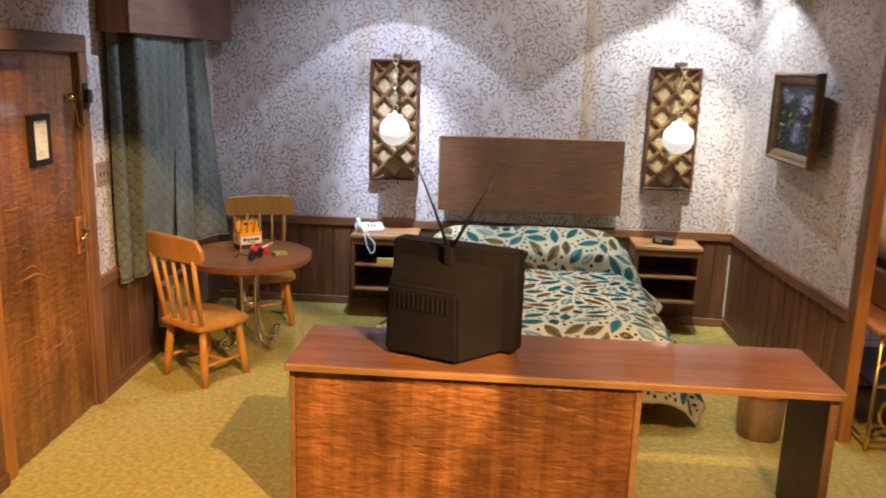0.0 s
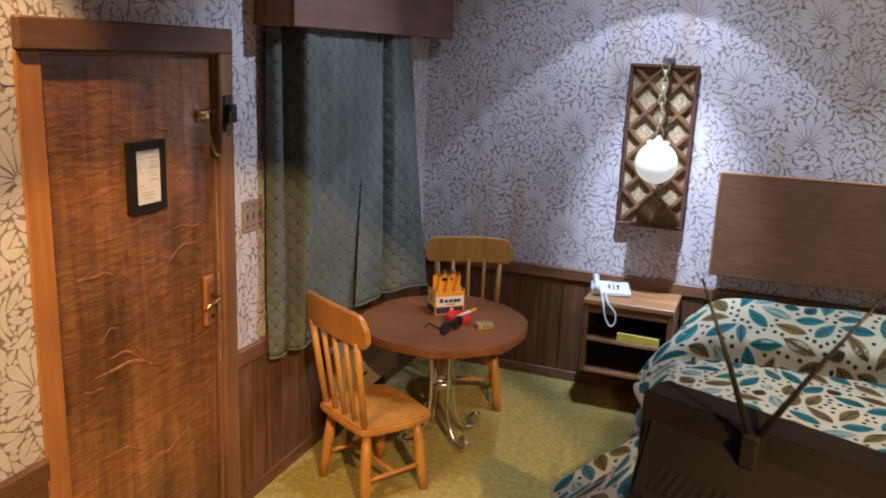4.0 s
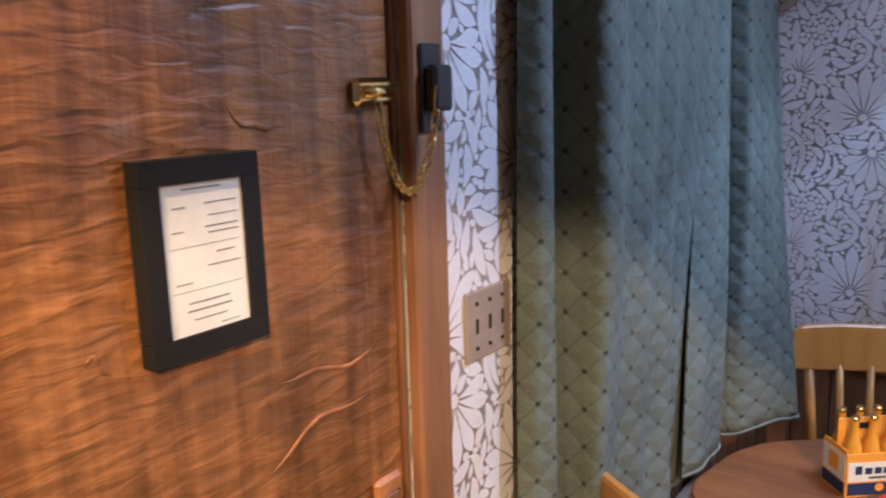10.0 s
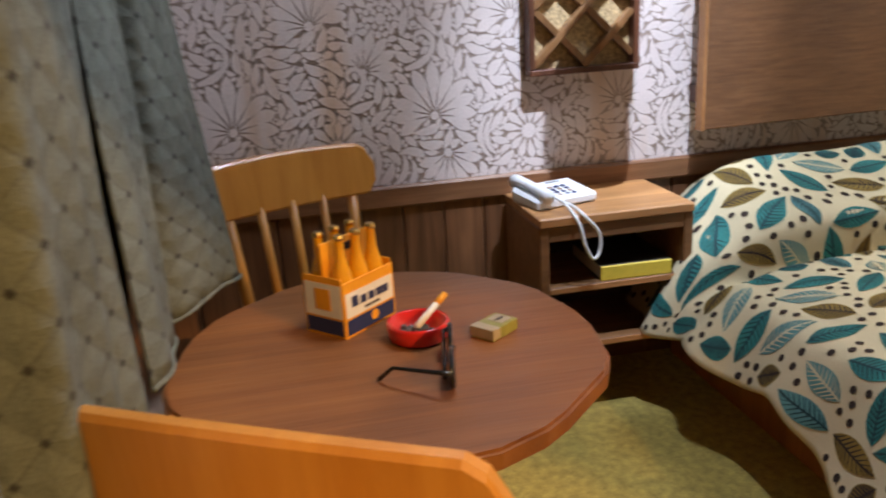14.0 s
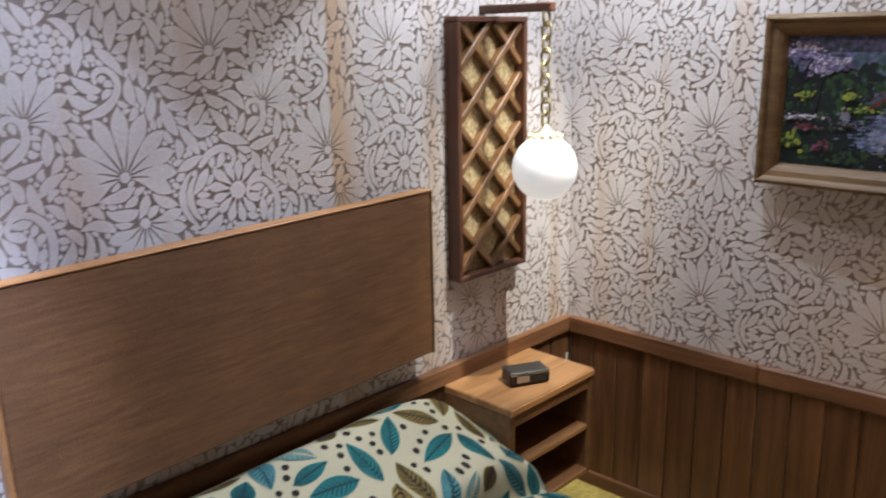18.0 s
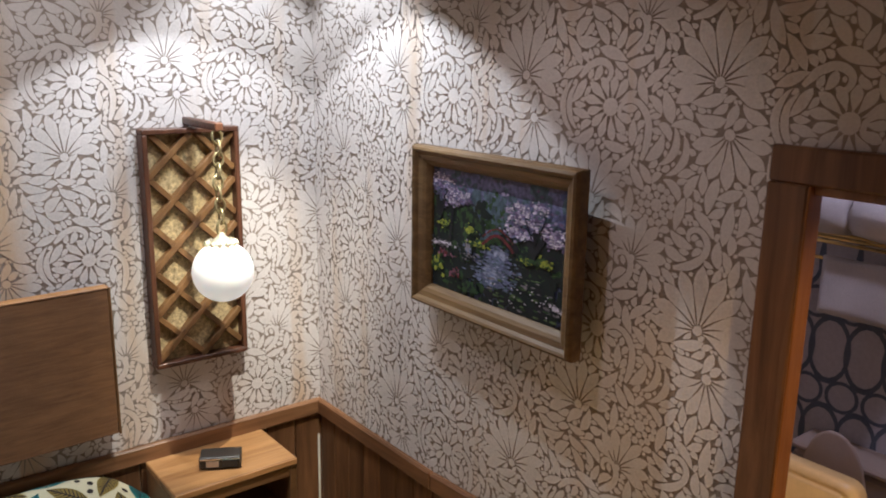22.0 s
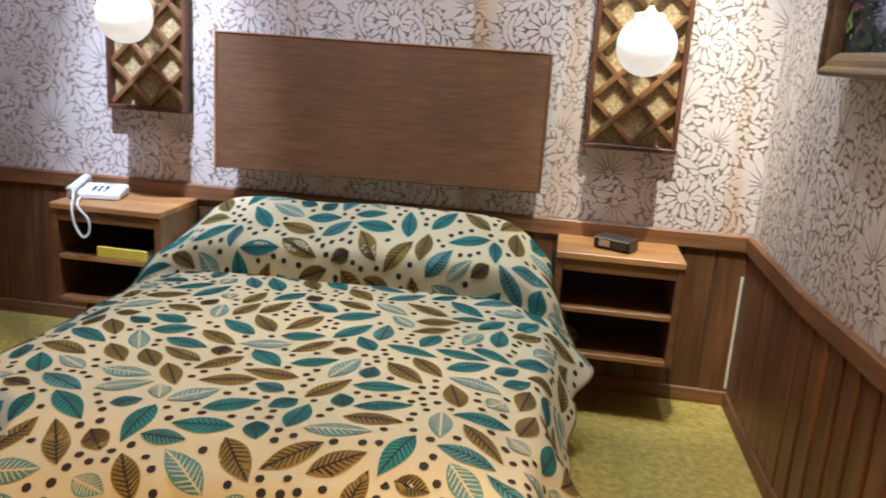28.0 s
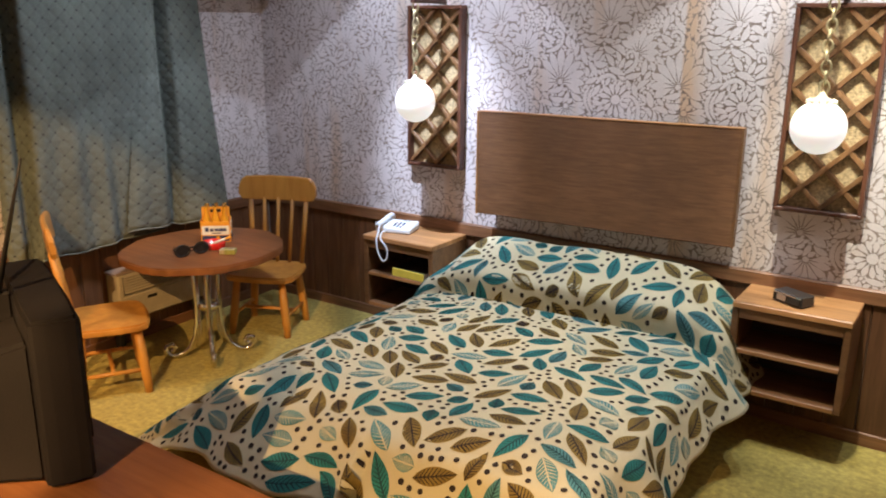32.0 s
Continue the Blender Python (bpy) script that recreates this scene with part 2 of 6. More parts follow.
def stained(m, colour, amount):
    """Old water runs: long upright streaks of a darker tone."""
    nt = m.node_tree
    b = nt.nodes["Principled BSDF"]
    tc = nt.nodes.new("ShaderNodeTexCoord")
    mp = nt.nodes.new("ShaderNodeMapping")
    mp.inputs["Scale"].default_value = (5.5, 5.5, 0.55)
    nt.links.new(tc.outputs["Object"], mp.inputs["Vector"])
    n = nt.nodes.new("ShaderNodeTexNoise")
    n.inputs["Scale"].default_value, n.inputs["Detail"].default_value = 1.0, 4
    nt.links.new(mp.outputs[0], n.inputs["Vector"])
    mr = nt.nodes.new("ShaderNodeMapRange")
    mr.inputs[1].default_value, mr.inputs[2].default_value = 0.55, 0.74
    mr.inputs[3].default_value, mr.inputs[4].default_value = 0, amount
    nt.links.new(n.outputs["Fac"], mr.inputs[0])
    # one long run that crept along a seam above the headboard, sharp on the seam and ragged on its other side
    sep = nt.nodes.new("ShaderNodeSeparateXYZ")
    nt.links.new(tc.outputs["Object"], sep.inputs[0])
    ragged = nt.nodes.new("ShaderNodeMath")
    ragged.operation = "MULTIPLY_ADD"
    ragged.inputs[1].default_value = 0.10
    nt.links.new(n.outputs["Fac"], ragged.inputs[0])
    nt.links.new(sep.outputs[0], ragged.inputs[2])
    edges = []
    for source, a, c, lo, hi in ((sep.outputs[0], SEAM_X, SEAM_X + 0.012, 0, 0.8), (ragged.outputs[0], SEAM_X + 0.11, SEAM_X + 0.19, 1, 0)):
        e = nt.nodes.new("ShaderNodeMapRange")
        e.inputs[1].default_value, e.inputs[2].default_value, e.inputs[3].default_value, e.inputs[4].default_value = a, c, lo, hi
        nt.links.new(source, e.inputs[0])
        edges.append(e)
    run = nt.nodes.new("ShaderNodeMath")
    run.operation = "MULTIPLY"
    both = nt.nodes.new("ShaderNodeMath")
    both.operation = "MAXIMUM"
    nt.links.new(edges[0].outputs[0], run.inputs[0])
    nt.links.new(edges[1].outputs[0], run.inputs[1])
    nt.links.new(mr.outputs[0], both.inputs[0])
    nt.links.new(run.outputs[0], both.inputs[1])
    mx = nt.nodes.new("ShaderNodeMix")
    mx.data_type = "RGBA"
    nt.links.new(both.outputs[0], mx.inputs["Factor"])
    nt.links.new(b.inputs["Base Color"].links[0].from_socket, mx.inputs["A"])
    mx.inputs["B"].default_value = (*colour, 1)
    nt.links.new(mx.outputs["Result"], b.inputs["Base Color"])


stained(M_PETAL, (0.60, 0.40, 0.24), 0.75)
M_PLANK = wood("wainscot_wood", (0.085, 0.034, 0.014), (0.21, 0.095, 0.042), "z", 0.42, 3, 0.2, 0, 0.22)
M_RAIL_X = wood("rail_wood_x", (0.13, 0.055, 0.022), (0.25, 0.12, 0.055), "x", 0.45)
M_RAIL_Y = wood("rail_wood_y", (0.12, 0.05, 0.02), (0.22, 0.10, 0.045), "y", 0.45)
M_CASING = wood("casing_wood", (0.17, 0.070, 0.028), (0.30, 0.135, 0.055), "z", 0.42, 2.5)
M_JAMB = wood("jamb_wood", (0.34, 0.125, 0.030), (0.52, 0.215, 0.058), "z", 0.4, 2.5)
M_DOOR = wood("door_veneer", (0.150, 0.052, 0.012), (0.41, 0.163, 0.043), "z", 0.34, 2.2, 0.25, 0.25, 0.40, 0.36)
M_HANDLE = wood("handle_plate_wood", (0.24, 0.090, 0.026), (0.40, 0.165, 0.050), "z", 0.35, 2.0, 0.4, 0.1)
M_DRESSER = wood("dresser_veneer", (0.19, 0.062, 0.016), (0.44, 0.165, 0.044), "z", 0.36, 1.3, 0.4, 0.15, 0.45, 0.6)
M_TOP = wood("dresser_top_wood", (0.19, 0.066, 0.020), (0.33, 0.132, 0.048), "x", 0.46, 2.0, 0.2, 0.3)
M_EDGE = wood("pale_edge_wood", (0.38, 0.17, 0.06), (0.52, 0.26, 0.10), "x", 0.4)
# one nightstand wood twice: lamplight on the top, shade on the body, as colour
M_NIGHT_LIT = wood("nightstand_wood_lit", (0.26, 0.118, 0.042), (0.47, 0.245, 0.098), "x", 0.4, 2.5)
M_NIGHT_SHADED = wood("nightstand_wood_shaded", (0.150, 0.066, 0.026), (0.270, 0.132, 0.054), "x", 0.42, 2.5)
# near-black: shade inside the nightstands put into the colour; also the dark leg panel
M_DARK_SHADED = wood("dark_shaded_wood", (0.036, 0.015, 0.008), (0.07, 0.029, 0.013), "x", 0.5)
M_HEAD = wood("headboard_veneer", (0.150, 0.064, 0.025), (0.250, 0.118, 0.048), "x", 0.46, 9.0, 0.7, 0, 0.2)
M_HONEY = wood("honey_pine", (0.46, 0.185, 0.028), (0.62, 0.29, 0.055), "z", 0.35, 1.6, 0.12, 0.2, 0.12)
M_TABLE = wood("table_veneer", (0.150, 0.050, 0.013), (0.245, 0.092, 0.026), "x", 0.44, 2.0, 0.2, 0.05, 0.25)
M_LATTICE = wood("lattice_wood", (0.115, 0.052, 0.019), (0.235, 0.118, 0.045), "z", 0.42, 3)
M_PANEL = wood("lattice_frame_wood", (0.075, 0.026, 0.014), (0.14, 0.055, 0.028), "z", 0.4, 3)
M_PELMET = wood("pelmet_wood", (0.14, 0.065, 0.04), (0.22, 0.11, 0.07), "y", 0.45)
M_BURLAP = mat("burlap", (0.52, 0.39, 0.21), 0.95, spread=0.5, scale=60, bump=1.0, fine=130)
M_CARPET = mat("carpet", (0.45, 0.350, 0.088), 0.97, spread=0.30, scale=34, bump=1.0, fine=150)
M_CHROME = mat("chrome", (0.80, 0.78, 0.74), 0.12, 1.0, 0.05)
M_BRASS = mat("brass", (0.80, 0.56, 0.20), 0.2, 1.0, 0.1)
M_AGED = mat("aged_brass", (0.50, 0.42, 0.24), 0.38, 0.8, 0.2, fine=30)
M_PALEBRASS = mat("pale_brass", (0.82, 0.74, 0.56), 0.35, 0.5, 0.1)
M_BLACKIRON = mat("dark_metal", (0.05, 0.045, 0.04), 0.45, 0.6)
M_BLACK = mat("black_plastic", (0.014, 0.011, 0.010), 0.68, spread=0.2, bump=0.2, fine=200)
M_BLACK.node_tree.nodes["Principled BSDF"].inputs["Specular IOR Level"].default_value = 0.22
M_BLACKGLOSS = mat("black_gloss", (0.012, 0.012, 0.012), 0.18, spread=0.1)
M_CREAM = mat("cream_enamel", (0.44, 0.36, 0.23), 0.4, spread=0.12)
M_WHITE = mat("white_plastic", (0.74, 0.78, 0.80), 0.3, spread=0.04)
M_RED = mat("red_glass", (0.62, 0.02, 0.015), 0.15, spread=0.1, coat=0.4)
M_PAPER = mat("paper", (0.72, 0.66, 0.58), 0.8, spread=0.06, scale=12)
M_INK = mat("ink", (0.10, 0.085, 0.075), 0.8)
M_PALEINK = mat("faded_ink", (0.27, 0.235, 0.205), 0.8)
M_PLATE = mat("switch_plate_metal", (0.38, 0.275, 0.20), 0.4, 0.2, 0.12)
M_BLUE = mat("navy_card", (0.02, 0.03, 0.10), 0.6)
M_CARD = mat("yellow_card", (0.85, 0.36, 0.02), 0.55, spread=0.08)
M_CARDW = mat("white_card", (0.80, 0.76, 0.66), 0.6, spread=0.05)
M_YELLOW = mat("yellow_book_cover", (0.78, 0.62, 0.08), 0.5, spread=0.08)
M_SPREAD = mat("bedspread_cotton", (0.60, 0.530, 0.340), 0.85, spread=0.08, scale=3, bump=0.35, fine=240)
M_TEAL = mat("teal_dye", (0.022, 0.205, 0.192), 0.85, spread=0.3, scale=14, fine=200)
M_PALETEAL = mat("pale_teal_dye", (0.085, 0.245, 0.250), 0.85, spread=0.25, scale=14, fine=200)
M_OLIVE = mat("olive_dye", (0.250, 0.165, 0.030), 0.85, spread=0.3, scale=14, fine=200)
M_DARKDYE = mat("dark_dye", (0.024, 0.014, 0.010), 0.85)
M_TEALVEIN = mat("teal_vein_dye", (0.008, 0.050, 0.058), 0.85)
M_CURTAIN = cloth("curtain_cloth", (0.118, 0.131, 0.106), (0.026, 0.026, 0.022), 0.060, 0.060)
M_HEM = mat("curtain_hem_cloth", (0.145, 0.160, 0.130), 0.9, spread=0.3, scale=30, bump=0.5, fine=200)
M_TOWEL = mat("towel_terry", (0.72, 0.68, 0.66), 0.95, bump=1.0, fine=260)
M_TILE = mat("white_tile", (0.66, 0.63, 0.58), 0.25, spread=0.06)
M_GROUT = mat("dark_grout", (0.07, 0.06, 0.055), 0.85)
M_BATHWALL = mat("bath_paper", (0.58, 0.56, 0.60), 0.7, spread=0.12, scale=3)
M_RING = mat("blue_grey_print", (0.13, 0.16, 0.21), 0.7, spread=0.15)
M_PORCELAIN = mat("porcelain", (0.48, 0.38, 0.31), 0.2, spread=0.04)
M_DARK = mat("gallery_dark", (0.03, 0.027, 0.025), 0.9)
M_PLASTER = mat("plaster", (0.55, 0.5, 0.46), 0.9)


# ---- building blocks ----
def part(name, bm, material, parent=None, label="", smooth=False, kind=""):
    """Links a bmesh as one mesh object under a thing or a part."""
    me = bpy.data.meshes.new(name)
    if smooth:
        for f in bm.faces:
            f.smooth = True
    bm.to_mesh(me)
    bm.free()
    for x in material if isinstance(material, (list, tuple)) else (material,):
        me.materials.append(x)
    ob = new(name, me)
    ob.parent = parent
    return tagged(ob, label, "", "", kind)


def thing(name, m, label, category, group=""):
    ob = new(name)
    ob.empty_display_size = 0.05
    ob.matrix_world = m
    return tagged(ob, label, category, group)


def bx(x0, x1, y0, y1, z0, z1, bevel=0.004, bm=None):
    """A box with softened edges."""
    own = bmesh.new()
    bmesh.ops.create_cube(own, size=1, matrix=Matrix.Translation(((x0 + x1) / 2, (y0 + y1) / 2, (z0 + z1) / 2)) @ Matrix.Diagonal((abs(x1 - x0), abs(y1 - y0), abs(z1 - z0), 1)))
    if bevel:
        bmesh.ops.bevel(own, geom=own.edges[:], offset=bevel, segments=1, affect="EDGES", profile=0.7)
    return merge(bm, own)


def merge(bm, own):
    if bm is None:
        return own
    me = bpy.data.meshes.new("tmp")
    own.to_mesh(me)
    own.free()
    bm.from_mesh(me)
    bpy.data.meshes.remove(me)
    return bm


def move(bm, m):
    bmesh.ops.transform(bm, matrix=m, verts=bm.verts)
    return bm


def lathe(profile, seg=28, bm=None):
    """Turned solid round z from (radius, height) pairs."""
    own = bmesh.new()
    rings = []
    for r, z in profile:
        if r < 1e-5:
            rings.append([own.verts.new((0, 0, z))])
        else:
            rings.append([own.verts.new((r * math.cos(2 * math.pi * k / seg), r * math.sin(2 * math.pi * k / seg), z)) for k in range(seg)])
    for a, b in zip(rings, rings[1:]):
        for k in range(seg):
            q = [a[k % len(a)], a[(k + 1) % len(a)], b[(k + 1) % len(b)], b[k % len(b)]]
            q = list(dict.fromkeys(q))
            if len(q) > 2:
                own.faces.new(q)
    return merge(bm, own)


def tube(points, r, seg=8, closed=False, bm=None):
    """A round bar along points; r is a radius or one for each point."""
    own = bmesh.new()
    pts = [Vector(p) for p in points]
    n = len(pts)
    rs = r if isinstance(r, (list, tuple)) else [r] * n
    rings, up = [], Vector((0.13, 0.31, 0.94)).normalized()
    for k, p in enumerate(pts):
        if closed:
            d = pts[(k + 1) % n] - pts[k - 1]
        else:
            d = pts[min(k + 1, n - 1)] - pts[max(k - 1, 0)]
        d.normalize()
        side = d.cross(up)
        if side.length < 0.05:
            side = d.cross(Vector((1, 0, 0)))
        side.normalize()
        over = side.cross(d)
        up = over
        rings.append([own.verts.new(p + rs[k] * (math.cos(2 * math.pi * j / seg) * side + math.sin(2 * math.pi * j / seg) * over)) for j in range(seg)])
    pairs = list(zip(rings, rings[1:])) + ([(rings[-1], rings[0])] if closed else [])
    for a, b in pairs:
        for j in range(seg):
            own.faces.new((a[j], a[(j + 1) % seg], b[(j + 1) % seg], b[j]))
    if not closed:
        own.faces.new(rings[0][::-1])
        own.faces.new(rings[-1])
    bmesh.ops.recalc_face_normals(own, faces=own.faces[:])
    return merge(bm, own)


def slab(outline, z0, z1, bevel=0.004):
    """A flat board cut to an outline in x and y."""
    bm = bmesh.new()
    low = [bm.verts.new((x, y, z0)) for x, y in outline]
    bm.faces.new(low)
    up = bmesh.ops.extrude_face_region(bm, geom=bm.faces[:])
    bmesh.ops.translate(bm, verts=[v for v in up["geom"] if isinstance(v, bmesh.types.BMVert)], vec=(0, 0, z1 - z0))
    bmesh.ops.recalc_face_normals(bm, faces=bm.faces[:])
    if bevel:
        bmesh.ops.bevel(bm, geom=[e for e in bm.edges if abs(e.verts[0].co.z - e.verts[1].co.z) < 1e-6], offset=bevel, segments=2, affect="EDGES")
    return bm


def chain(points, size, wire, bm=None):
    """Oval links along a line, every other one turned by a quarter."""
    bm = bm or bmesh.new()
    pts = [Vector(p) for p in points]
    for k, (a, b) in enumerate(zip(pts, pts[1:])):
        d = (b - a).normalized()
        side = d.cross(Vector((0, 1, 0.01))).normalized()
        if k % 2:
            side = d.cross(side).normalized()
        c, half = (a + b) / 2, (b - a).length * 0.68
        tube([c + d * half * math.cos(w) + side * size * math.sin(w) for w in [2 * math.pi * j / 10 for j in range(10)]], wire, 5, True, bm)
    return bm


# ---- the room ----
ROOM_X, ROOM_H = 4.235, 3.2
DOOR_NEAR, DOOR_FAR, DOOR_H = -3.176, -2.320, 2.03
BATH_NEAR, BATH_FAR, BATH_H = -3.10, -2.238, 2.06
RAIL_TOP = 0.757
WEST = Matrix.Translation((0, -2.5, 0)) @ pose(0, 0, 0, 0, 0, 1.6) @ Matrix.Translation((0, 2.5, 0))


def bow(y):
    """The thin partition to the bathroom leans away from the room towards its doorway."""
    return 0.065 * max(0.0, -0.9 - y)


BATH_X = ROOM_X + bow(BATH_FAR)


def leaf_outline(x, y, angle, length, width, bend=0.0, fat=0.55, n=7):
    """A petal from its foot at (x, y), bending as it goes."""
    left, right, px, py = [], [], x, y
    for k in range(n + 1):
        s = k / n
        a = angle + bend * (s - 0.3)
        w = width * 0.5 * math.sin(math.pi * s ** (1 / (2 * fat) if fat else 1)) if 0 < k < n else 0.0
        if 0 < k < n:
            left.append((px - w * math.sin(a), py + w * math.cos(a)))
            right.append((px + w * math.sin(a), py - w * math.cos(a)))
        else:
            left.append((px, py))
        px += length / n * math.cos(a)
        py += length / n * math.sin(a)
    return left + right[::-1]


def paper_tile(size=0.665, cells=440, seed=4):
    """One repeat of the wallpaper: a fan flower, a daisy, a rosette, scrolls and tulips, the gaps filled with smaller and smaller leaves."""
    rnd = random.Random(seed)
    owner = np.zeros((cells, cells), int)
    shapes, step = [], size / cells

    def inside(poly, pad):
        p = np.array(poly)
        mid = p.mean(0)
        far = np.linalg.norm(p - mid, axis=1, keepdims=True)
        p = mid + (p - mid) * (1 + pad / np.maximum(far, 1e-6))
        lo, hi = p.min(0), p.max(0)
        gx, gy = np.meshgrid(np.arange(lo[0], hi[0] + step, step * 0.9), np.arange(lo[1], hi[1] + step, step * 0.9))
        hit = np.zeros(gx.shape, bool)
        for (x0, y0), (x1, y1) in zip(p, np.roll(p, -1, 0)):
            if y0 != y1:
                hit ^= ((y0 > gy) != (y1 > gy)) & (gx < (x1 - x0) * (gy - y0) / (y1 - y0) + x0)
        return (np.floor(gy[hit] / step).astype(int) % cells, np.floor(gx[hit] / step).astype(int) % cells)

    def put(poly, check=True, gap=0.0026):
        iy, ix = inside(poly, gap)
        if len(iy) < 3 or (owner[iy, ix] > 0).mean() > (0.0 if check else 0.16):
            return False
        iy, ix = inside(poly, 0)
        area = abs(sum(a[0] * b[1] - b[0] * a[1] for a, b in zip(poly, poly[1:] + poly[:1]))) / 2
        if area < 0.75 * len(iy) * (0.9 * step) ** 2:
            return False
        shapes.append(poly)
        owner[iy, ix] = len(shapes)
        return True

    def grow():
        """Swells every shape as far as its neighbours allow, so that only thin lines stay between."""
        for k, poly in enumerate(shapes):
            mid = (sum(q[0] for q in poly) / len(poly), sum(q[1] for q in poly) / len(poly))
            for f in (1.42, 1.33, 1.25, 1.17, 1.10, 1.05):
                big = [(mid[0] + (x - mid[0]) * f, mid[1] + (y - mid[1]) * f) for x, y in poly]
                iy, ix = inside(big, 0.0014)
                own = owner[iy, ix]
                if not ((own > 0) & (own != k + 1)).any():
                    shapes[k] = big
                    iy, ix = inside(big, 0)
                    owner[iy, ix] = k + 1
                    break

    def fan(x, y, a, reach, count, spread, width):
        put([(x + 0.010 * math.cos(w), y + 0.010 * math.sin(w)) for w in np.linspace(0, 2 * math.pi, 9)[:-1]], False)
        for k in range(count):
            f = k / (count - 1) * 2 - 1
            put(leaf_outline(x + 0.014 * math.cos(a + f * spread), y + 0.014 * math.sin(a + f * spread), a + f * spread, reach * (1 - 0.25 * abs(f)), width, f * 0.5, 0.27, 9), False)

    def daisy(x, y, reach, count, hub):
        put([(x + hub * math.cos(w), y + hub * math.sin(w)) for w in np.linspace(0, 2 * math.pi, 11)[:-1]], False)
        for k in range(count):
            a = 2 * math.pi * k / count
            put(leaf_outline(x + (hub + 0.006) * math.cos(a), y + (hub + 0.006) * math.sin(a), a, reach * (1 + 0.12 * math.sin(3 * a)), reach * 0.36, 0.25, 0.30), False)

    def rosette(x, y, r):
        put([(x + 0.017 * math.cos(w), y + 0.017 * math.sin(w)) for w in np.linspace(0, 2 * math.pi, 9)[:-1]], False)
        for ring, count in ((0.030, 8), (0.050, 14)):
            for k in range(count):
                a = 2 * math.pi * k / count
                put([(x + ring * math.cos(a) + r * 0.13 * math.cos(w), y + ring * math.sin(a) + r * 0.13 * math.sin(w)) for w in np.linspace(0, 2 * math.pi, 8)[:-1]], False, 0.001)

    def scroll(x, y, a, turn, reach):
        px, py = x, y
        left, right = [], []
        for k in range(30):
            s = k / 29
            ang = a + turn * (0.8 * s + 3.0 * s * s)
            w = 0.0115 * (1 - 0.6 * s) * min(1.0, 0.35 + 5 * s)
            left.append((px - w * math.sin(ang), py + w * math.cos(ang)))
            right.append((px + w * math.sin(ang), py - w * math.cos(ang)))
            px += reach / 29 * (1.1 - s * 0.62) * math.cos(ang)
            py += reach / 29 * (1.1 - s * 0.62) * math.sin(ang)
        put(left + right[::-1], False, 0.0)

    def tulip(x, y, a):
        for f in (-0.55, 0.0, 0.55):
            put(leaf_outline(x, y, a + f, 0.085, 0.034, -f * 1.6, 0.6), False)

    def swell(limit, clear):
        """Lets every shape bulge outwards as far as its neighbours allow, so that narrow veins stay between."""
        for k, poly in enumerate(shapes):
            n = len(poly)
            turn = 1 if sum(a[0] * b[1] - b[0] * a[1] for a, b in zip(poly, poly[1:] + poly[:1])) > 0 else -1
            push, outward = [], []
            for i, (x, y) in enumerate(poly):
                (xa, ya), (xb, yb) = poly[i - 1], poly[(i + 1) % n]
                far = math.hypot(xb - xa, yb - ya) or 1e-6
                ux, uy = turn * (yb - ya) / far, -turn * (xb - xa) / far
                d = 0.0
                while d < limit and all(owner[int((y + uy * (d + c)) // step) % cells, int((x + ux * (d + c)) // step) % cells] in (0, k + 1) for c in (clear, clear * 0.6)):
                    d += 0.0006
                push.append(d)
                outward.append((ux, uy))
            soft = [(push[i - 1] + 2 * push[i] + push[(i + 1) % n]) / 4 for i in range(n)]
            shapes[k] = [(x + min(d, e + 0.0008) * ux, y + min(d, e + 0.0008) * uy) for (x, y), (ux, uy), d, e in zip(poly, outward, soft, push)]
            iy, ix = inside(shapes[k], 0)
            mine = owner[iy, ix] == 0
            owner[iy[mine], ix[mine]] = k + 1

    def sweep(x, y, a, bend, reach, count):
        """A bundle of long leaves that curl the same way, side by side."""
        for k in range(count):
            o = (k - (count - 1) / 2) * 0.0190
            put(leaf_outline(x - o * math.sin(a), y + o * math.cos(a), a, reach * (1 - 0.09 * abs(k - 1)), 0.0200, bend, 0.5, 11), False, 0.002)

    rosette(0.33, 0.10, 0.062)
    fan(0.490, 0.44, math.pi / 2, 0.165, 11, 1.95, 0.042)
    daisy(0.155, 0.36, 0.066, 13, 0.020)
    fan(0.10, 0.09, 0.6 * math.pi, 0.150, 9, 1.6, 0.038)
    fan(0.53, 0.31, -0.42 * math.pi, 0.130, 8, 1.45, 0.035)
    fan(0.26, 0.60, 0.35 * math.pi, 0.125, 8, 1.35, 0.034)
    scroll(0.27, 0.22, 1.2, 1.35, 0.36)
    scroll(0.60, 0.02, 1.9, -1.3, 0.30)
    scroll(0.20, 0.50, 0.5, 1.5, 0.26)
    scroll(0.40, 0.60, 0.2, 1.45, 0.30)
    scroll(0.04, 0.44, 0.9, -1.4, 0.24)
    sweep(0.34, 0.20, 0.9, 1.9, 0.15, 3)
    sweep(0.02, 0.28, 1.9, -1.8, 0.17, 3)
    sweep(0.44, 0.66, 0.1, 1.7, 0.14, 3)
    tulip(0.36, 0.33, 1.9)
    tulip(0.58, 0.22, 1.2)
    tulip(0.02, 0.55, 0.4)
    for length, width, tries in ((0.085, 0.027, 900), (0.062, 0.023, 1300), (0.044, 0.019, 1800), (0.030, 0.015, 2400), (0.019, 0.012, 2600)):
        for _ in range(tries):
            x, y = rnd.random() * size, rnd.random() * size
            flow = 2.2 * math.sin(2 * math.pi * x / size + 1) + 1.9 * math.cos(2 * math.pi * y / size) + rnd.choice((0, math.pi))
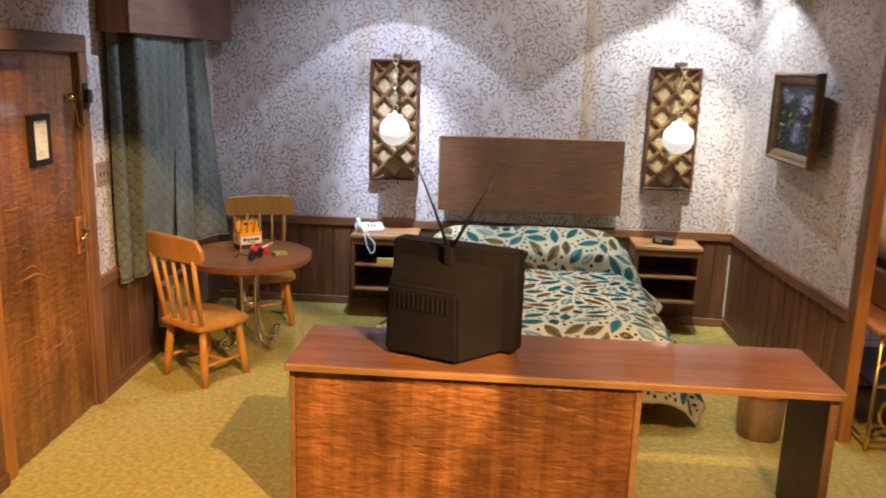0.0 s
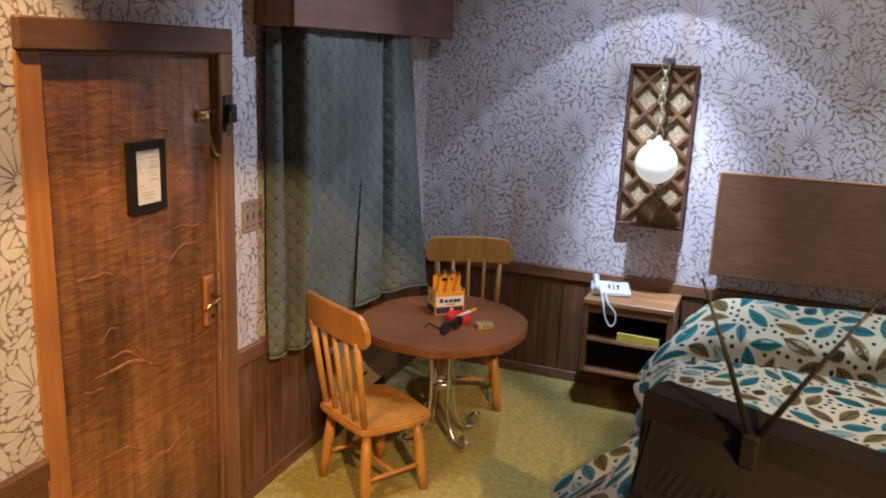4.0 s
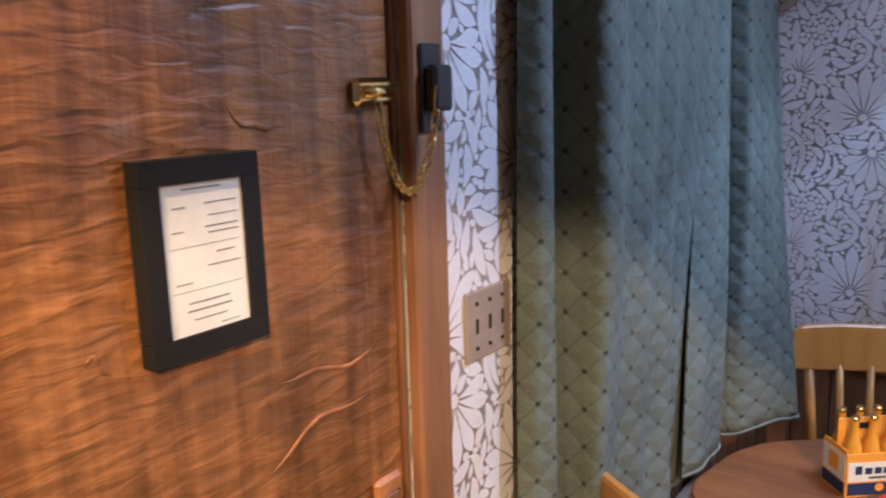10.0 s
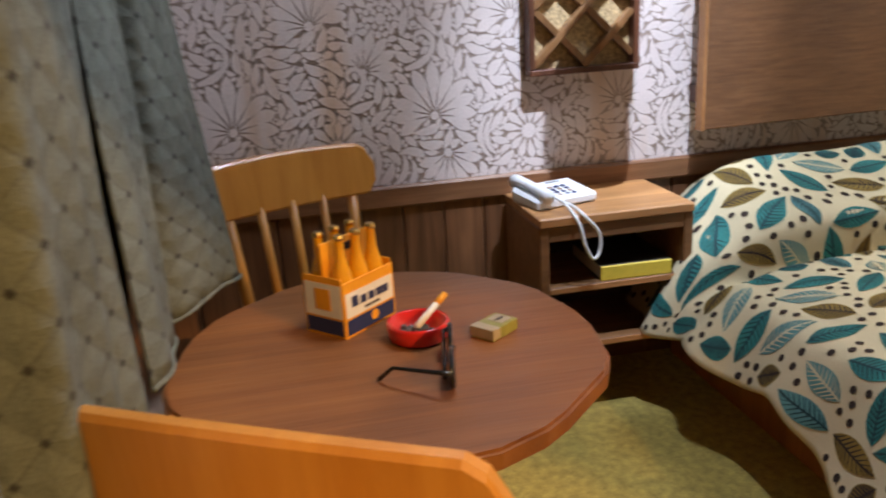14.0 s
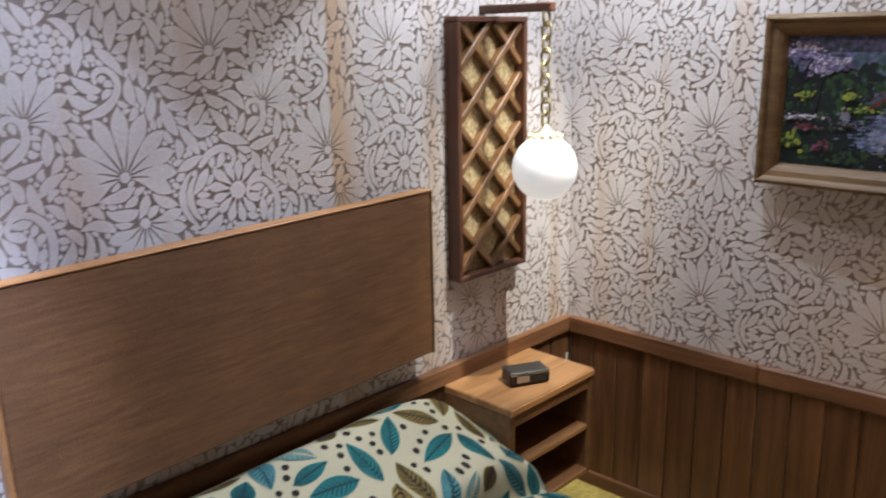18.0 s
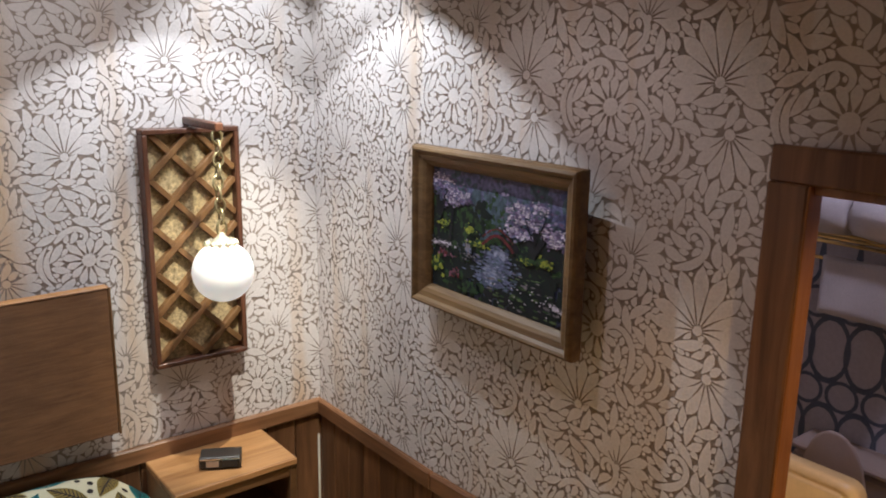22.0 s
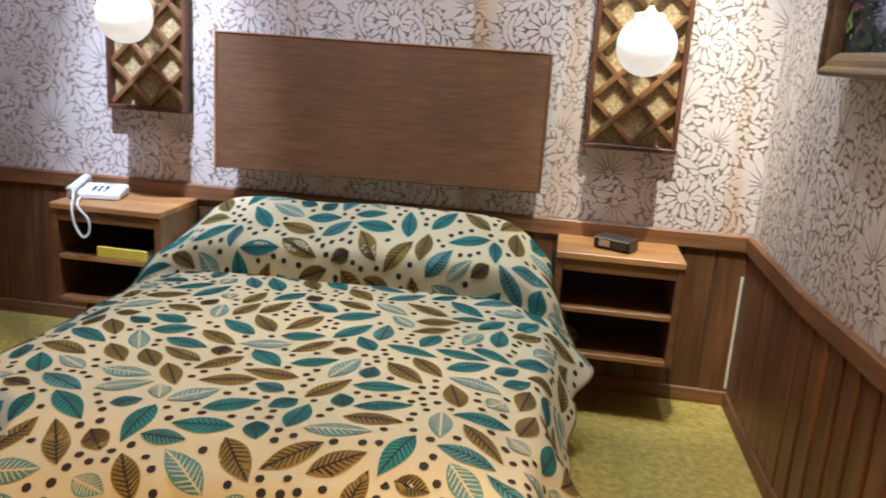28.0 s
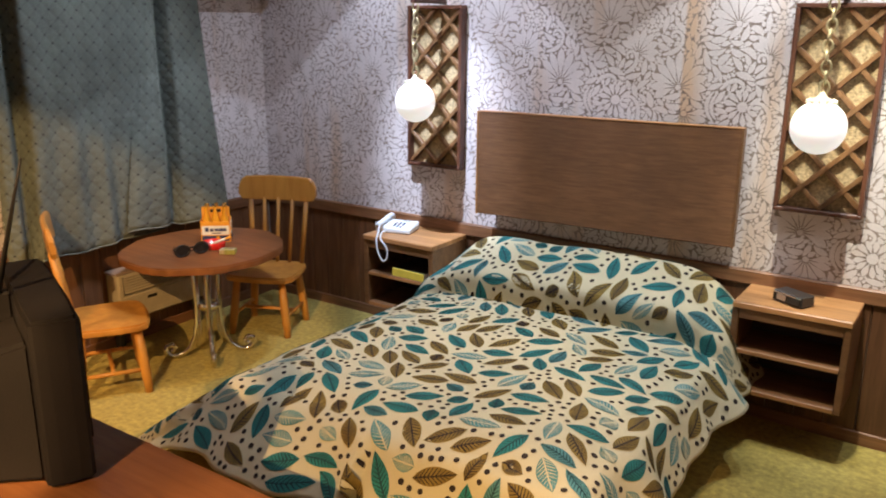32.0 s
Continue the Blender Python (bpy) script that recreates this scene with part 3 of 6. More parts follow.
            put(leaf_outline(x, y, flow + rnd.uniform(-0.5, 0.5), length * rnd.uniform(0.85, 1.2), width, rnd.uniform(-1.6, 1.6), 0.6, 7 if length < 0.05 else 10))
    grow()
    for length, width, tries in ((0.030, 0.014, 1600), (0.019, 0.011, 2600), (0.012, 0.009, 2600)):
        for _ in range(tries):
            x, y = rnd.random() * size, rnd.random() * size
            put(leaf_outline(x, y, rnd.uniform(0, 6.28), length * rnd.uniform(0.85, 1.2), width, rnd.uniform(-1.2, 1.2), 0.6, 5), True, 0.0024)
    swell(0.0022, 0.0040)
    return shapes


TILE, REPEAT = paper_tile(), 0.665


def clip(poly, axis, limit, keep):
    out = []
    for (a, b) in zip(poly, poly[1:] + poly[:1]):
        ina, inb = (a[axis] - limit) * keep >= 0, (b[axis] - limit) * keep >= 0
        if ina:
            out.append(a)
        if ina != inb:
            f = (limit - a[axis]) / (b[axis] - a[axis])
            out.append(tuple(a[k] + f * (b[k] - a[k]) for k in (0, 1)))
    return out


def papered(parent, rects, place, u_shift, v_shift):
    """The light petals of the paper, laid over the rectangles (u0, u1, v0, v1) of a wall; place turns (u, v) into a spot on it."""
    verts, faces = [], []
    for u0, u1, v0, v1 in rects:
        for i in range(math.floor((u0 - u_shift) / REPEAT) - 1, math.ceil((u1 - u_shift) / REPEAT) + 1):
            for j in range(math.floor((v0 - v_shift) / REPEAT) - 1, math.ceil((v1 - v_shift) / REPEAT) + 1):
                for n, poly in enumerate(TILE):
                    p = [(x + u_shift + i * REPEAT, y + v_shift + j * REPEAT) for x, y in poly]
                    us, vs = [q[0] for q in p], [q[1] for q in p]
                    if max(us) < u0 or min(us) > u1 or max(vs) < v0 or min(vs) > v1:
                        continue
                    for axis, limit, keep in ((0, u0, 1), (0, u1, -1), (1, v0, 1), (1, v1, -1)):
                        if p:
                            p = clip(p, axis, limit, keep)
                    if len(p) > 2:
                        faces.append(list(range(len(verts), len(verts) + len(p))))
                        verts.extend(place(*q, OFF + 0.0016 * (n * 0.618 % 1.0)) for q in p)
    me = bpy.data.meshes.new("wallpaper_print")
    me.from_pydata(verts, [], faces)
    me.materials.append(M_PETAL)
    ob = new("wallpaper_print", me)
    ob.parent = parent
    return tagged(ob, "off-white floral print of fans, daisies and leaves", "", "", "stuff")


def structure(name, bm, material, label, category, m=None):
    ob = part(name, bm, material)
    if m is not None:
        ob.matrix_world = m
    return tagged(ob, label, category, "", "structure")


# floor, ceiling and the dark gallery in front
def sag(x, y):
    """The old floor has settled towards the corner by the bathroom wall."""
    return -0.042 * min(1.0, max(0.0, (x - 1.7) / 2.3)) * min(1.0, max(0.0, (y + 2.3) / 2.2))


bm = bx(-0.4, 6.2, -4.05, 0.2, -0.10, 0, 0)
bm.faces.ensure_lookup_table()
bmesh.ops.subdivide_edges(bm, edges=[e for e in bm.edges if all(v.co.z > -0.01 for v in e.verts)], cuts=32, use_grid_fill=True)
for v in bm.verts:
    if v.co.z > -0.01:
        v.co.z += sag(v.co.x, v.co.y)
structure("floor", bm, M_CARPET, "worn olive and gold short-pile carpet", "floor")
structure("ground", bx(-8, 14, -16, 8, -0.9, -0.10, 0), M_DARK, "plain dark floor round the set", "ground")
structure("ceiling", bx(-0.4, 6.2, -4.05, 0.2, ROOM_H, ROOM_H + 0.06, 0), M_PLASTER, "plain pale ceiling over the room", "ceiling")

wall_north = structure("wall_north", bx(-0.25, 6.0, 0, 0.12, 0, ROOM_H, 0), M_GROUND, "papered wall with brown panelling below", "wall")
bm = bx(-0.12, 0, DOOR_FAR, 0.05, 0, ROOM_H, 0)
bx(-0.12, 0, -4.0, DOOR_NEAR, 0, ROOM_H, 0, bm)
bx(-0.12, 0, DOOR_NEAR, DOOR_FAR, DOOR_H, ROOM_H, 0, bm)
wall_west = structure("wall_west", bm, M_GROUND, "papered wall with the entrance door", "wall", WEST)
bm = bx(ROOM_X, ROOM_X + 0.034, -0.9, 0, 0, ROOM_H, 0)
bx(ROOM_X, ROOM_X + 0.034, BATH_FAR, -0.9, 0, ROOM_H, 0, bm)
bx(ROOM_X, ROOM_X + 0.034, BATH_NEAR, BATH_FAR, BATH_H, ROOM_H, 0, bm)
for v in bm.verts:
    v.co.x += bow(v.co.y)
wall_east = structure("wall_east", bm, M_GROUND, "papered wall with a doorway to the bathroom", "wall")

OFF = 0.0012
papered(wall_north, [(-0.1, ROOM_X, RAIL_TOP - 0.01, 2.85)], lambda u, v, o: (u, -o, v), 4.09 - 0.33, 1.305 - 0.10)
papered(wall_east, [(0, 0.9, RAIL_TOP - 0.01, 2.85), (0.9, -BATH_FAR - 0.03, RAIL_TOP - 0.01, 2.85), (-BATH_FAR - 0.03, -BATH_NEAR + 0.08, BATH_H + 0.02, 2.85)], lambda u, v, o: (ROOM_X + bow(-u) - o, -u, v), 1.81 - 0.33, 1.285 - 0.10)
papered(wall_west, [(DOOR_FAR, 0.0, RAIL_TOP - 0.01, 2.85), (DOOR_NEAR, DOOR_FAR, DOOR_H + 0.02, 2.85), (-4.0, DOOR_NEAR, RAIL_TOP - 0.01, 2.85)], lambda u, v, o: (o, u, v), -2.05, 0.9)


def wainscot(parent, rail, spans, width, place):
    """Upright boards, each its own piece, with a baseboard below and a rail above; place turns (along, out, up) boxes into the wall's own axes."""
    made = {}
    for a, b in spans:
        count = max(1, round((b - a) / width))
        w = (b - a) / count
        for k in range(count):
            if round(w, 3) not in made:
                made[round(w, 3)] = part("plank", place(0.002, w - 0.002, 0.014, 0.012, RAIL_TOP - 0.07, 0.004), M_PLANK, parent)
                ob = made[round(w, 3)]
            else:
                ob = new("plank", made[round(w, 3)].data)
                ob.parent = parent
            ob.location = place.along * (a + k * w) + Vector((place.lean(a + (k + 0.5) * w), 0, 0))
        cuts = [a] + [c for c in (1.70,) if a < c < b] + [b]
        for c, d in zip(cuts, cuts[1:]):
            bm = place(c, d, 0.026, 0.0, 0.066, 0.005)
            for v in bm.verts:
                v.co.z += sag(v.co.x, v.co.y) - (0.006 if v.co.z < 0.03 else 0)
                v.co.x += place.lean(v.co.y)
            part("baseboard", bm, rail, parent)
        bm = place(a, b, 0.030, RAIL_TOP - 0.078, RAIL_TOP, 0.008)
        for v in bm.verts:
            v.co.x += place.lean(v.co.y)
        part("chair_rail", bm, rail, parent)


def north_box(a, b, out, z0, z1, bevel):
    return bx(a, b, -out, 0.0, z0, z1, bevel)


def east_box(a, b, out, z0, z1, bevel):
    return bx(ROOM_X - out, ROOM_X, a, b, z0, z1, bevel)


def west_box(a, b, out, z0, z1, bevel):
    return bx(0.0, out, a, b, z0, z1, bevel)


north_box.along, east_box.along, west_box.along = Vector((1, 0, 0)), Vector((0, 1, 0)), Vector((0, 1, 0))
north_box.lean = west_box.lean = lambda y: 0.0
east_box.lean = bow
wainscot(wall_north, M_RAIL_X, [(-0.07, ROOM_X)], 0.142, north_box)
wainscot(wall_east, M_RAIL_Y, [(BATH_FAR + 0.104, -0.9), (-0.9, -0.026)], 0.118, east_box)
wainscot(wall_west, M_RAIL_Y, [(DOOR_FAR + 0.094, -0.03), (-3.98, DOOR_NEAR - 0.094)], 0.13, west_box)

# entrance door
door_1 = structure("door_1", bx(-0.05, -0.008, DOOR_NEAR + 0.012, DOOR_FAR - 0.012, 0.012, DOOR_H - 0.012, 0.003), M_DOOR, "closed entrance door with glossy wrinkled brown wood veneer", "door", WEST)
frame_1 = structure("door_frame_1", bx(-0.12, 0.0, DOOR_FAR - 0.010, DOOR_FAR, 0, DOOR_H, 0.003), M_CASING, "brown wooden casing round the entrance door", "door frame", WEST)
part("jamb", bx(-0.12, 0.0, DOOR_NEAR, DOOR_NEAR + 0.010, 0, DOOR_H, 0.003), M_JAMB, frame_1)
part("head_jamb", bx(-0.12, 0.0, DOOR_NEAR + 0.010, DOOR_FAR - 0.010, DOOR_H - 0.010, DOOR_H, 0.003), M_CASING, frame_1)
part("casing", bx(0.0, 0.030, DOOR_FAR, DOOR_FAR + 0.094, 0, DOOR_H, 0.006), M_CASING, frame_1)
part("casing", bx(0.0, 0.012, DOOR_NEAR - 0.094, DOOR_NEAR, 0, DOOR_H, 0.004), M_JAMB, frame_1)
part("casing", bx(0.0, 0.032, DOOR_NEAR - 0.094, DOOR_FAR + 0.094, DOOR_H, DOOR_H + 0.096, 0.006), M_RAIL_Y, frame_1)

# doorway to the bathroom
bath_frame = structure("door_frame_2", bx(BATH_X - 0.030, BATH_X + 0.034, BATH_FAR - 0.006, BATH_FAR, 0, BATH_H, 0.002), M_JAMB, "orange-brown wooden casing round the bathroom doorway", "door frame")
part("head_jamb", bx(BATH_X - 0.012, BATH_X + 0.06, BATH_NEAR + 0.022, BATH_FAR - 0.006, BATH_H - 0.022, BATH_H, 0.003), M_CASING, bath_frame)
part("casing", bx(BATH_X - 0.033, BATH_X, BATH_FAR, BATH_FAR + 0.104, 0, BATH_H, 0.004), M_PLANK, bath_frame)
part("casing", bx(BATH_X - 0.030, BATH_X + 0.04, BATH_NEAR - 0.09, BATH_FAR + 0.104, BATH_H, BATH_H + 0.09, 0.006), M_PLANK, bath_frame)

# ---- bathroom shell ----
BX, BY = 5.60, -1.36
bath_tiles = structure("wall_bath_north", bx(ROOM_X + 0.075, BX + 0.1, BY, BY + 0.08, 0, ROOM_H, 0), M_GROUT, "bathroom wall of square white tiles", "wall")
bath_east = structure("wall_bath_east", bx(BX, BX + 0.1, -3.6, BY, 0, ROOM_H, 0), M_BATHWALL, "bathroom wall papered with interlaced grey circles", "wall")
structure("wall_bath_south", bx(ROOM_X + 0.10, BX, -3.62, -3.52, 0, ROOM_H, 0), M_PLASTER, "plain bathroom wall", "wall")
part("corner_gap", bx(ROOM_X - 0.027, ROOM_X - 0.0155, -0.0165, -0.0145, 0.040, RAIL_TOP - 0.185, 0), M_CARDW, wall_north, "pale gap where the panelling has shrunk")


# ---- entrance wall: fittings of the door ----
plate = part("handle_plate", bx(-0.008, 0.010, -2.422, -2.352, 0.930, 1.145, 0.008), M_HANDLE, door_1, "narrow worn wooden handle plate")
part("plate_inset", bx(0.010, 0.016, -2.407, -2.367, 0.955, 1.120, 0.006), M_CASING, plate)
part("keyhole", tube([(0.016, -2.387, 0.975), (0.021, -2.387, 0.975)], 0.009, 10), M_BLACKIRON, plate)
part("lever", tube([(0.014, -2.387, 1.065), (0.055, -2.387, 1.062), (0.062, -2.400, 1.058), (0.062, -2.485, 1.040)], [0.010, 0.009, 0.009, 0.006], 10), M_BRASS, door_1, "thin brass lever", True)



def wrinkle(y0, z0, y1, z1, sag, thick):
    """A loose ridge where the veneer has lifted."""
    pts = []
    for k in range(9):
        s = k / 8
        pts.append((-0.008, y0 + (y1 - y0) * s, z0 + (z1 - z0) * s + sag * math.sin(math.pi * s) + 0.006 * math.sin(9 * s + y0 * 20)))
    bm = tube(pts, [0.55 * thick * (0.25 + math.sin(math.pi * (k + 0.5) / 9)) for k in range(9)], 7)
    for v in bm.verts:
        v.co.x = -0.008 + (v.co.x + 0.008) * 0.55
    return part("veneer_wrinkle", bm, M_DOOR, door_1, "", True)


for w in ((-3.075, 1.285, -2.90, 1.270, 0.012, 0.011), (-2.888, 1.275, -2.826, 1.235, 0.006, 0.008), (-2.610, 1.386, -2.405, 1.372, -0.008, 0.006),
          (-2.665, 1.782, -2.580, 1.764, -0.022, 0.009), (-3.028, 0.925, -2.690, 0.862, 0.035, 0.012), (-3.080, 0.892, -2.970, 0.868, 0.004, 0.010),
          (-2.960, 0.980, -2.760, 0.900, 0.03, 0.008), (-2.640, 1.250, -2.420, 1.300, 0.02, 0.007), (-2.980, 1.060, -2.900, 1.080, 0.01, 0.006),
          (-2.840, 0.985, -2.780, 0.930, 0.01, 0.007), (-2.720, 1.02, -2.735, 1.10, 0.0, 0.006), (-2.900, 1.50, -2.870, 1.47, 0.01, 0.005),
          (-3.02, 0.62, -2.80, 0.56, 0.02, 0.009), (-2.74, 0.50, -2.52, 0.54, -0.02, 0.008), (-2.84, 1.95, -2.60, 1.93, 0.01, 0.005), (-2.98, 0.33, -2.70, 0.30, 0.02, 0.008)):
    wrinkle(*w)

placard = thing("notice_frame", WEST @ pose(-0.007, -2.735, 1.597), "black-framed printed notice hung on the door", "framed notice")
part("backing", bx(0, 0.010, -0.088, 0.088, -0.122, 0.122, 0.002), M_BLACK, placard)
bm = None
for y0, y1, z0, z1 in ((-0.092, 0.092, 0.096, 0.127), (-0.092, 0.092, -0.127, -0.096), (-0.092, -0.063, -0.0955, 0.0955), (0.063, 0.092, -0.0955, 0.0955)):
    bm = bx(0, 0.026, y0, y1, z0, z1, 0.0006, bm)
part("frame", bm, M_BLACK, placard, "plain black frame")
part("sheet", bx(0.010, 0.021, -0.063, 0.063, -0.096, 0.096, 0), M_PAPER, placard, "white printed sheet")
for k, (y, w, z, hgt) in enumerate(((0.0, 0.060, 0.088, 0.005), (-0.036, 0.020, 0.066, 0.004), (0.028, 0.050, 0.068, 0.004), (0.030, 0.046, 0.052, 0.003), (-0.040, 0.016, 0.036, 0.004), (0.028, 0.052, 0.038, 0.004),
                                     (0.030, 0.048, 0.030, 0.004), (0.0, 0.110, 0.016, 0.0015), (0.026, 0.020, 0.004, 0.004), (0.040, 0.012, 0.004, 0.004), (0.028, 0.052, -0.012, 0.004), (-0.036, 0.024, -0.030, 0.004),
                                     (0.0, 0.110, -0.040, 0.0015), (0.0, 0.064, -0.056, 0.005), (0.0, 0.070, -0.066, 0.005), (0.0, 0.052, -0.078, 0.004), (0.030, 0.030, -0.090, 0.003))):
    part("text_bar", bx(0.021, 0.0214, y - w / 2, y + w / 2, z - hgt * 0.24, z + hgt * 0.24, 0), M_PALEINK, placard)

chain_lock = thing("door_chain", WEST @ pose(0, -2.38, 1.795), "brass door chain looped between door and casing", "door chain")
part("slide_plate", bx(-0.008, 0.010, -0.050, 0.040, -0.022, 0.022, 0.008), M_BRASS, chain_lock)
part("slide", tube([(0.014, -0.040, 0), (0.014, 0.030, 0)], 0.010, 8), M_BRASS, chain_lock, "", True)
part("keeper_plate", bx(0.030, 0.037, 0.078, 0.134, -0.070, 0.075, 0.003), M_BLACKIRON, chain_lock, "dark keeper plate")
part("keeper", bx(0.037, 0.062, 0.084, 0.134, -0.035, 0.040, 0.006), M_BLACKIRON, chain_lock)
loop = [(0.018 + 0.040 * k / 26, -0.012 + 0.104 * k / 26, -0.012 - 0.158 * (1 - (2 * k / 26 - 1) ** 2) ** 0.75 + 0.016 * k / 26) for k in range(27)]
part("chain", chain(loop, 0.0068, 0.0023), M_BRASS, chain_lock, "thin brass chain", True)

switch = thing("switch_plate", WEST @ pose(0.002, -2.068, 1.342), "tarnished metal plate with three switches", "light switch")
part("plate", bx(0, 0.009, -0.080, 0.080, -0.070, 0.070, 0.003), M_PLATE, switch)
for y in (-0.046, 0.0, 0.046):
    part("toggle", bx(0.009, 0.012, y - 0.004, y + 0.004, -0.015, 0.015, 0.001), M_BLACKIRON, switch)
    for z in (-0.045, 0.045):
        part("screw", tube([(0.009, y, z), (0.0115, y, z)], 0.0045, 8), M_BLACKIRON, switch)

# ---- window wall: pelmet and curtains ----
pelmet = thing("pelmet", WEST @ pose(0.0015, -1.06, 2.15), "boxed brown wooden pelmet above the curtains", "pelmet")
part("front_board", bx(0.175, 0.195, -0.97, 0.97, 0, 0.46, 0.004), M_PELMET, pelmet)
part("end_board", bx(0, 0.175, -0.97, -0.95, 0, 0.46, 0.004), M_CASING, pelmet)
part("end_board", bx(0, 0.175, 0.95, 0.97, 0, 0.46, 0.004), M_CASING, pelmet)
part("top_board", bx(0, 0.195, -0.97, 0.97, 0.46, 0.475, 0.003), M_PELMET, pelmet)


def curtain(knots, hem0, hem1, seed, label):
    """A hanging length of cloth with its own thickness; knots run from one upright edge to the other: (place along the wall above, below, distance from the wall above, below)."""
    rnd = random.Random(seed)
    nu, nv, top = 150, 40, 2.30
    phase = [rnd.uniform(0, 6.28) for _ in range(4)]

    def along(u, k):
        x = u * (len(knots) - 1)
        i = min(int(x), len(knots) - 2)
        f = x - i
        a, b, c, d = (knots[min(max(i + o, 0), len(knots) - 1)][k] for o in (-1, 0, 1, 2))
        return 0.5 * (2 * b + (c - a) * f + (2 * a - 5 * b + 4 * c - d) * f * f + (3 * b - a - 3 * c + d) * f ** 3)

    bm = bmesh.new()
    uvl = bm.loops.layers.uv.new("UVMap")
    grid, coord = [], {}
    for j in range(nv + 1):
        v = j / nv
        row = []
        for i in range(nu + 1):
            u = i / nu
            ya, yb, da, db = (along(u, k) for k in range(4))
            sway = 0.006 * math.sin(5 * v + 9 * u + phase[0]) * v
            depth = da + (db - da) * v ** 0.9 + sway + 0.0035 * math.sin(47 * u + 4 * v + phase[1]) + 0.004 * math.sin(17 * u - 6 * v + phase[2]) * (0.4 + v)
            ys = ya + (yb - ya) * v ** 1.2 + 0.004 * math.sin(7 * v + 13 * u + phase[3])
            hem = hem0 + (hem1 - hem0) * u + 0.10 * (depth - 0.13) + 0.006 * math.sin(23 * u + phase[1])
            vert = bm.verts.new((max(0.026, depth), ys, top + (hem - top) * v))
            coord[vert] = top - vert.co.z
            row.append(vert)
        grid.append(row)
    # the print follows the cloth round its folds
    run = [0.0]
    for i in range(nu):
        run.append(run[-1] + sum((grid[j][i + 1].co - grid[j][i].co).length for j in (8, 20, 34)) / 3)
    across = {vert: run[i] for row in grid for i, vert in enumerate(row)}
    for j in range(nv):
        for i in range(nu):
            f = bm.faces.new((grid[j][i], grid[j + 1][i], grid[j + 1][i + 1], grid[j][i + 1]))
            for lp in f.loops:
                lp[uvl].uv = (across[lp.vert], coord[lp.vert])
    bmesh.ops.recalc_face_normals(bm, faces=bm.faces[:])
    low = tube([grid[nv][i].co + Vector((0.002, 0, 0.004)) for i in range(0, nu + 1, 2)], 0.0058, 6)
    ob = part("curtain", bm, M_CURTAIN, None, "", True)
    ob.matrix_world = WEST
    sol = ob.modifiers.new("thickness", "SOLIDIFY")
    sol.thickness, sol.offset = 0.006, 0
    part("hem", low, M_HEM, ob, "paler turned-up hem", True)
    return tagged(ob, label, "curtain", "curtains")


curtain([(-1.998, -2.014, 0.040, 0.045), (-1.985, -1.998, 0.066, 0.078), (-1.958, -1.970, 0.082, 0.096), (-1.934, -1.944, 0.072, 0.088), (-1.920, -1.926, 0.036, 0.064), (-1.898, -1.908, 0.028, 0.054), (-1.866, -1.896, 0.028, 0.060),
         (-1.854, -1.888, 0.090, 0.118), (-1.842, -1.874, 0.150, 0.156), (-1.78, -1.81, 0.152, 0.158), (-1.70, -1.73, 0.138, 0.142), (-1.61, -1.63, 0.148, 0.160), (-1.52, -1.53, 0.132, 0.128), (-1.44, -1.44, 0.144, 0.150),
         (-1.36, -1.37, 0.134, 0.112), (-1.28, -1.30, 0.146, 0.120), (-1.20, -1.22, 0.136, 0.094), (-1.12, -1.13, 0.142, 0.090), (-1.06, -1.04, 0.136, 0.080), (-1.00, -0.97, 0.085, 0.070)], 0.672, 0.690, 3,
        "grey-green tufted curtain hanging beside the door casing")
curtain([(-1.08, -1.345, 0.070, 0.155), (-1.065, -1.31, 0.092, 0.172), (-1.045, -1.235, 0.112, 0.178), (-1.025, -1.15, 0.128, 0.176), (-1.014, -1.07, 0.134, 0.170), (-1.004, -1.03, 0.100, 0.150), (-0.990, -1.000, 0.028, 0.110), (-0.960, -0.965, 0.028, 0.112),
         (-0.948, -0.945, 0.110, 0.165), (-0.935, -0.92, 0.146, 0.212), (-0.88, -0.83, 0.150, 0.252), (-0.83, -0.765, 0.152, 0.275), (-0.775, -0.712, 0.154, 0.292), (-0.728, -0.675, 0.150, 0.296), (-0.712, -0.660, 0.130, 0.266), (-0.706, -0.656, 0.085, 0.190), (-0.702, -0.655, 0.045, 0.120)], 0.735, 0.690, 8,
        "narrow grey-green tufted curtain with its hem swung outwards")

heater = thing("wall_heater", WEST @ pose(0.0, -1.15, 0.0), "cream enamelled wall heater with a dark grille under the window", "heater")
part("case", bx(0.030, 0.150, -0.29, 0.42, 0.19, 0.485, 0.010), M_CREAM, heater)
part("lid", bx(0.030, 0.150, -0.30, 0.43, 0.485, 0.499, 0.005), M_PLATE, heater, "dull brownish metal lid")
part("lower_panel", bx(0.150, 0.158, -0.26, 0.40, 0.20, 0.345, 0.004), M_CREAM, heater)
part("name_plate", bx(0.158, 0.161, -0.10, -0.03, 0.30, 0.318, 0.001), M_BLACK, heater)
part("grille_back", bx(0.150, 0.153, -0.26, 0.39, 0.360, 0.470, 0.0), M_BLACK, heater)
for k in range(7):
    part("louvre", move(bx(-0.004, 0.012, -0.29, 0.36, -0.003, 0.003, 0.001), pose(0.156, 0.03, 0.374 + 0.0165 * k, 0, 35, 0)), M_CREAM, heater)
part("foot", bx(0.035, 0.09, -0.27, -0.23, 0.0, 0.19, 0.003), M_BLACKIRON, heater)
part("foot", bx(0.035, 0.09, 0.34, 0.38, 0.0, 0.19, 0.003), M_BLACKIRON, heater)


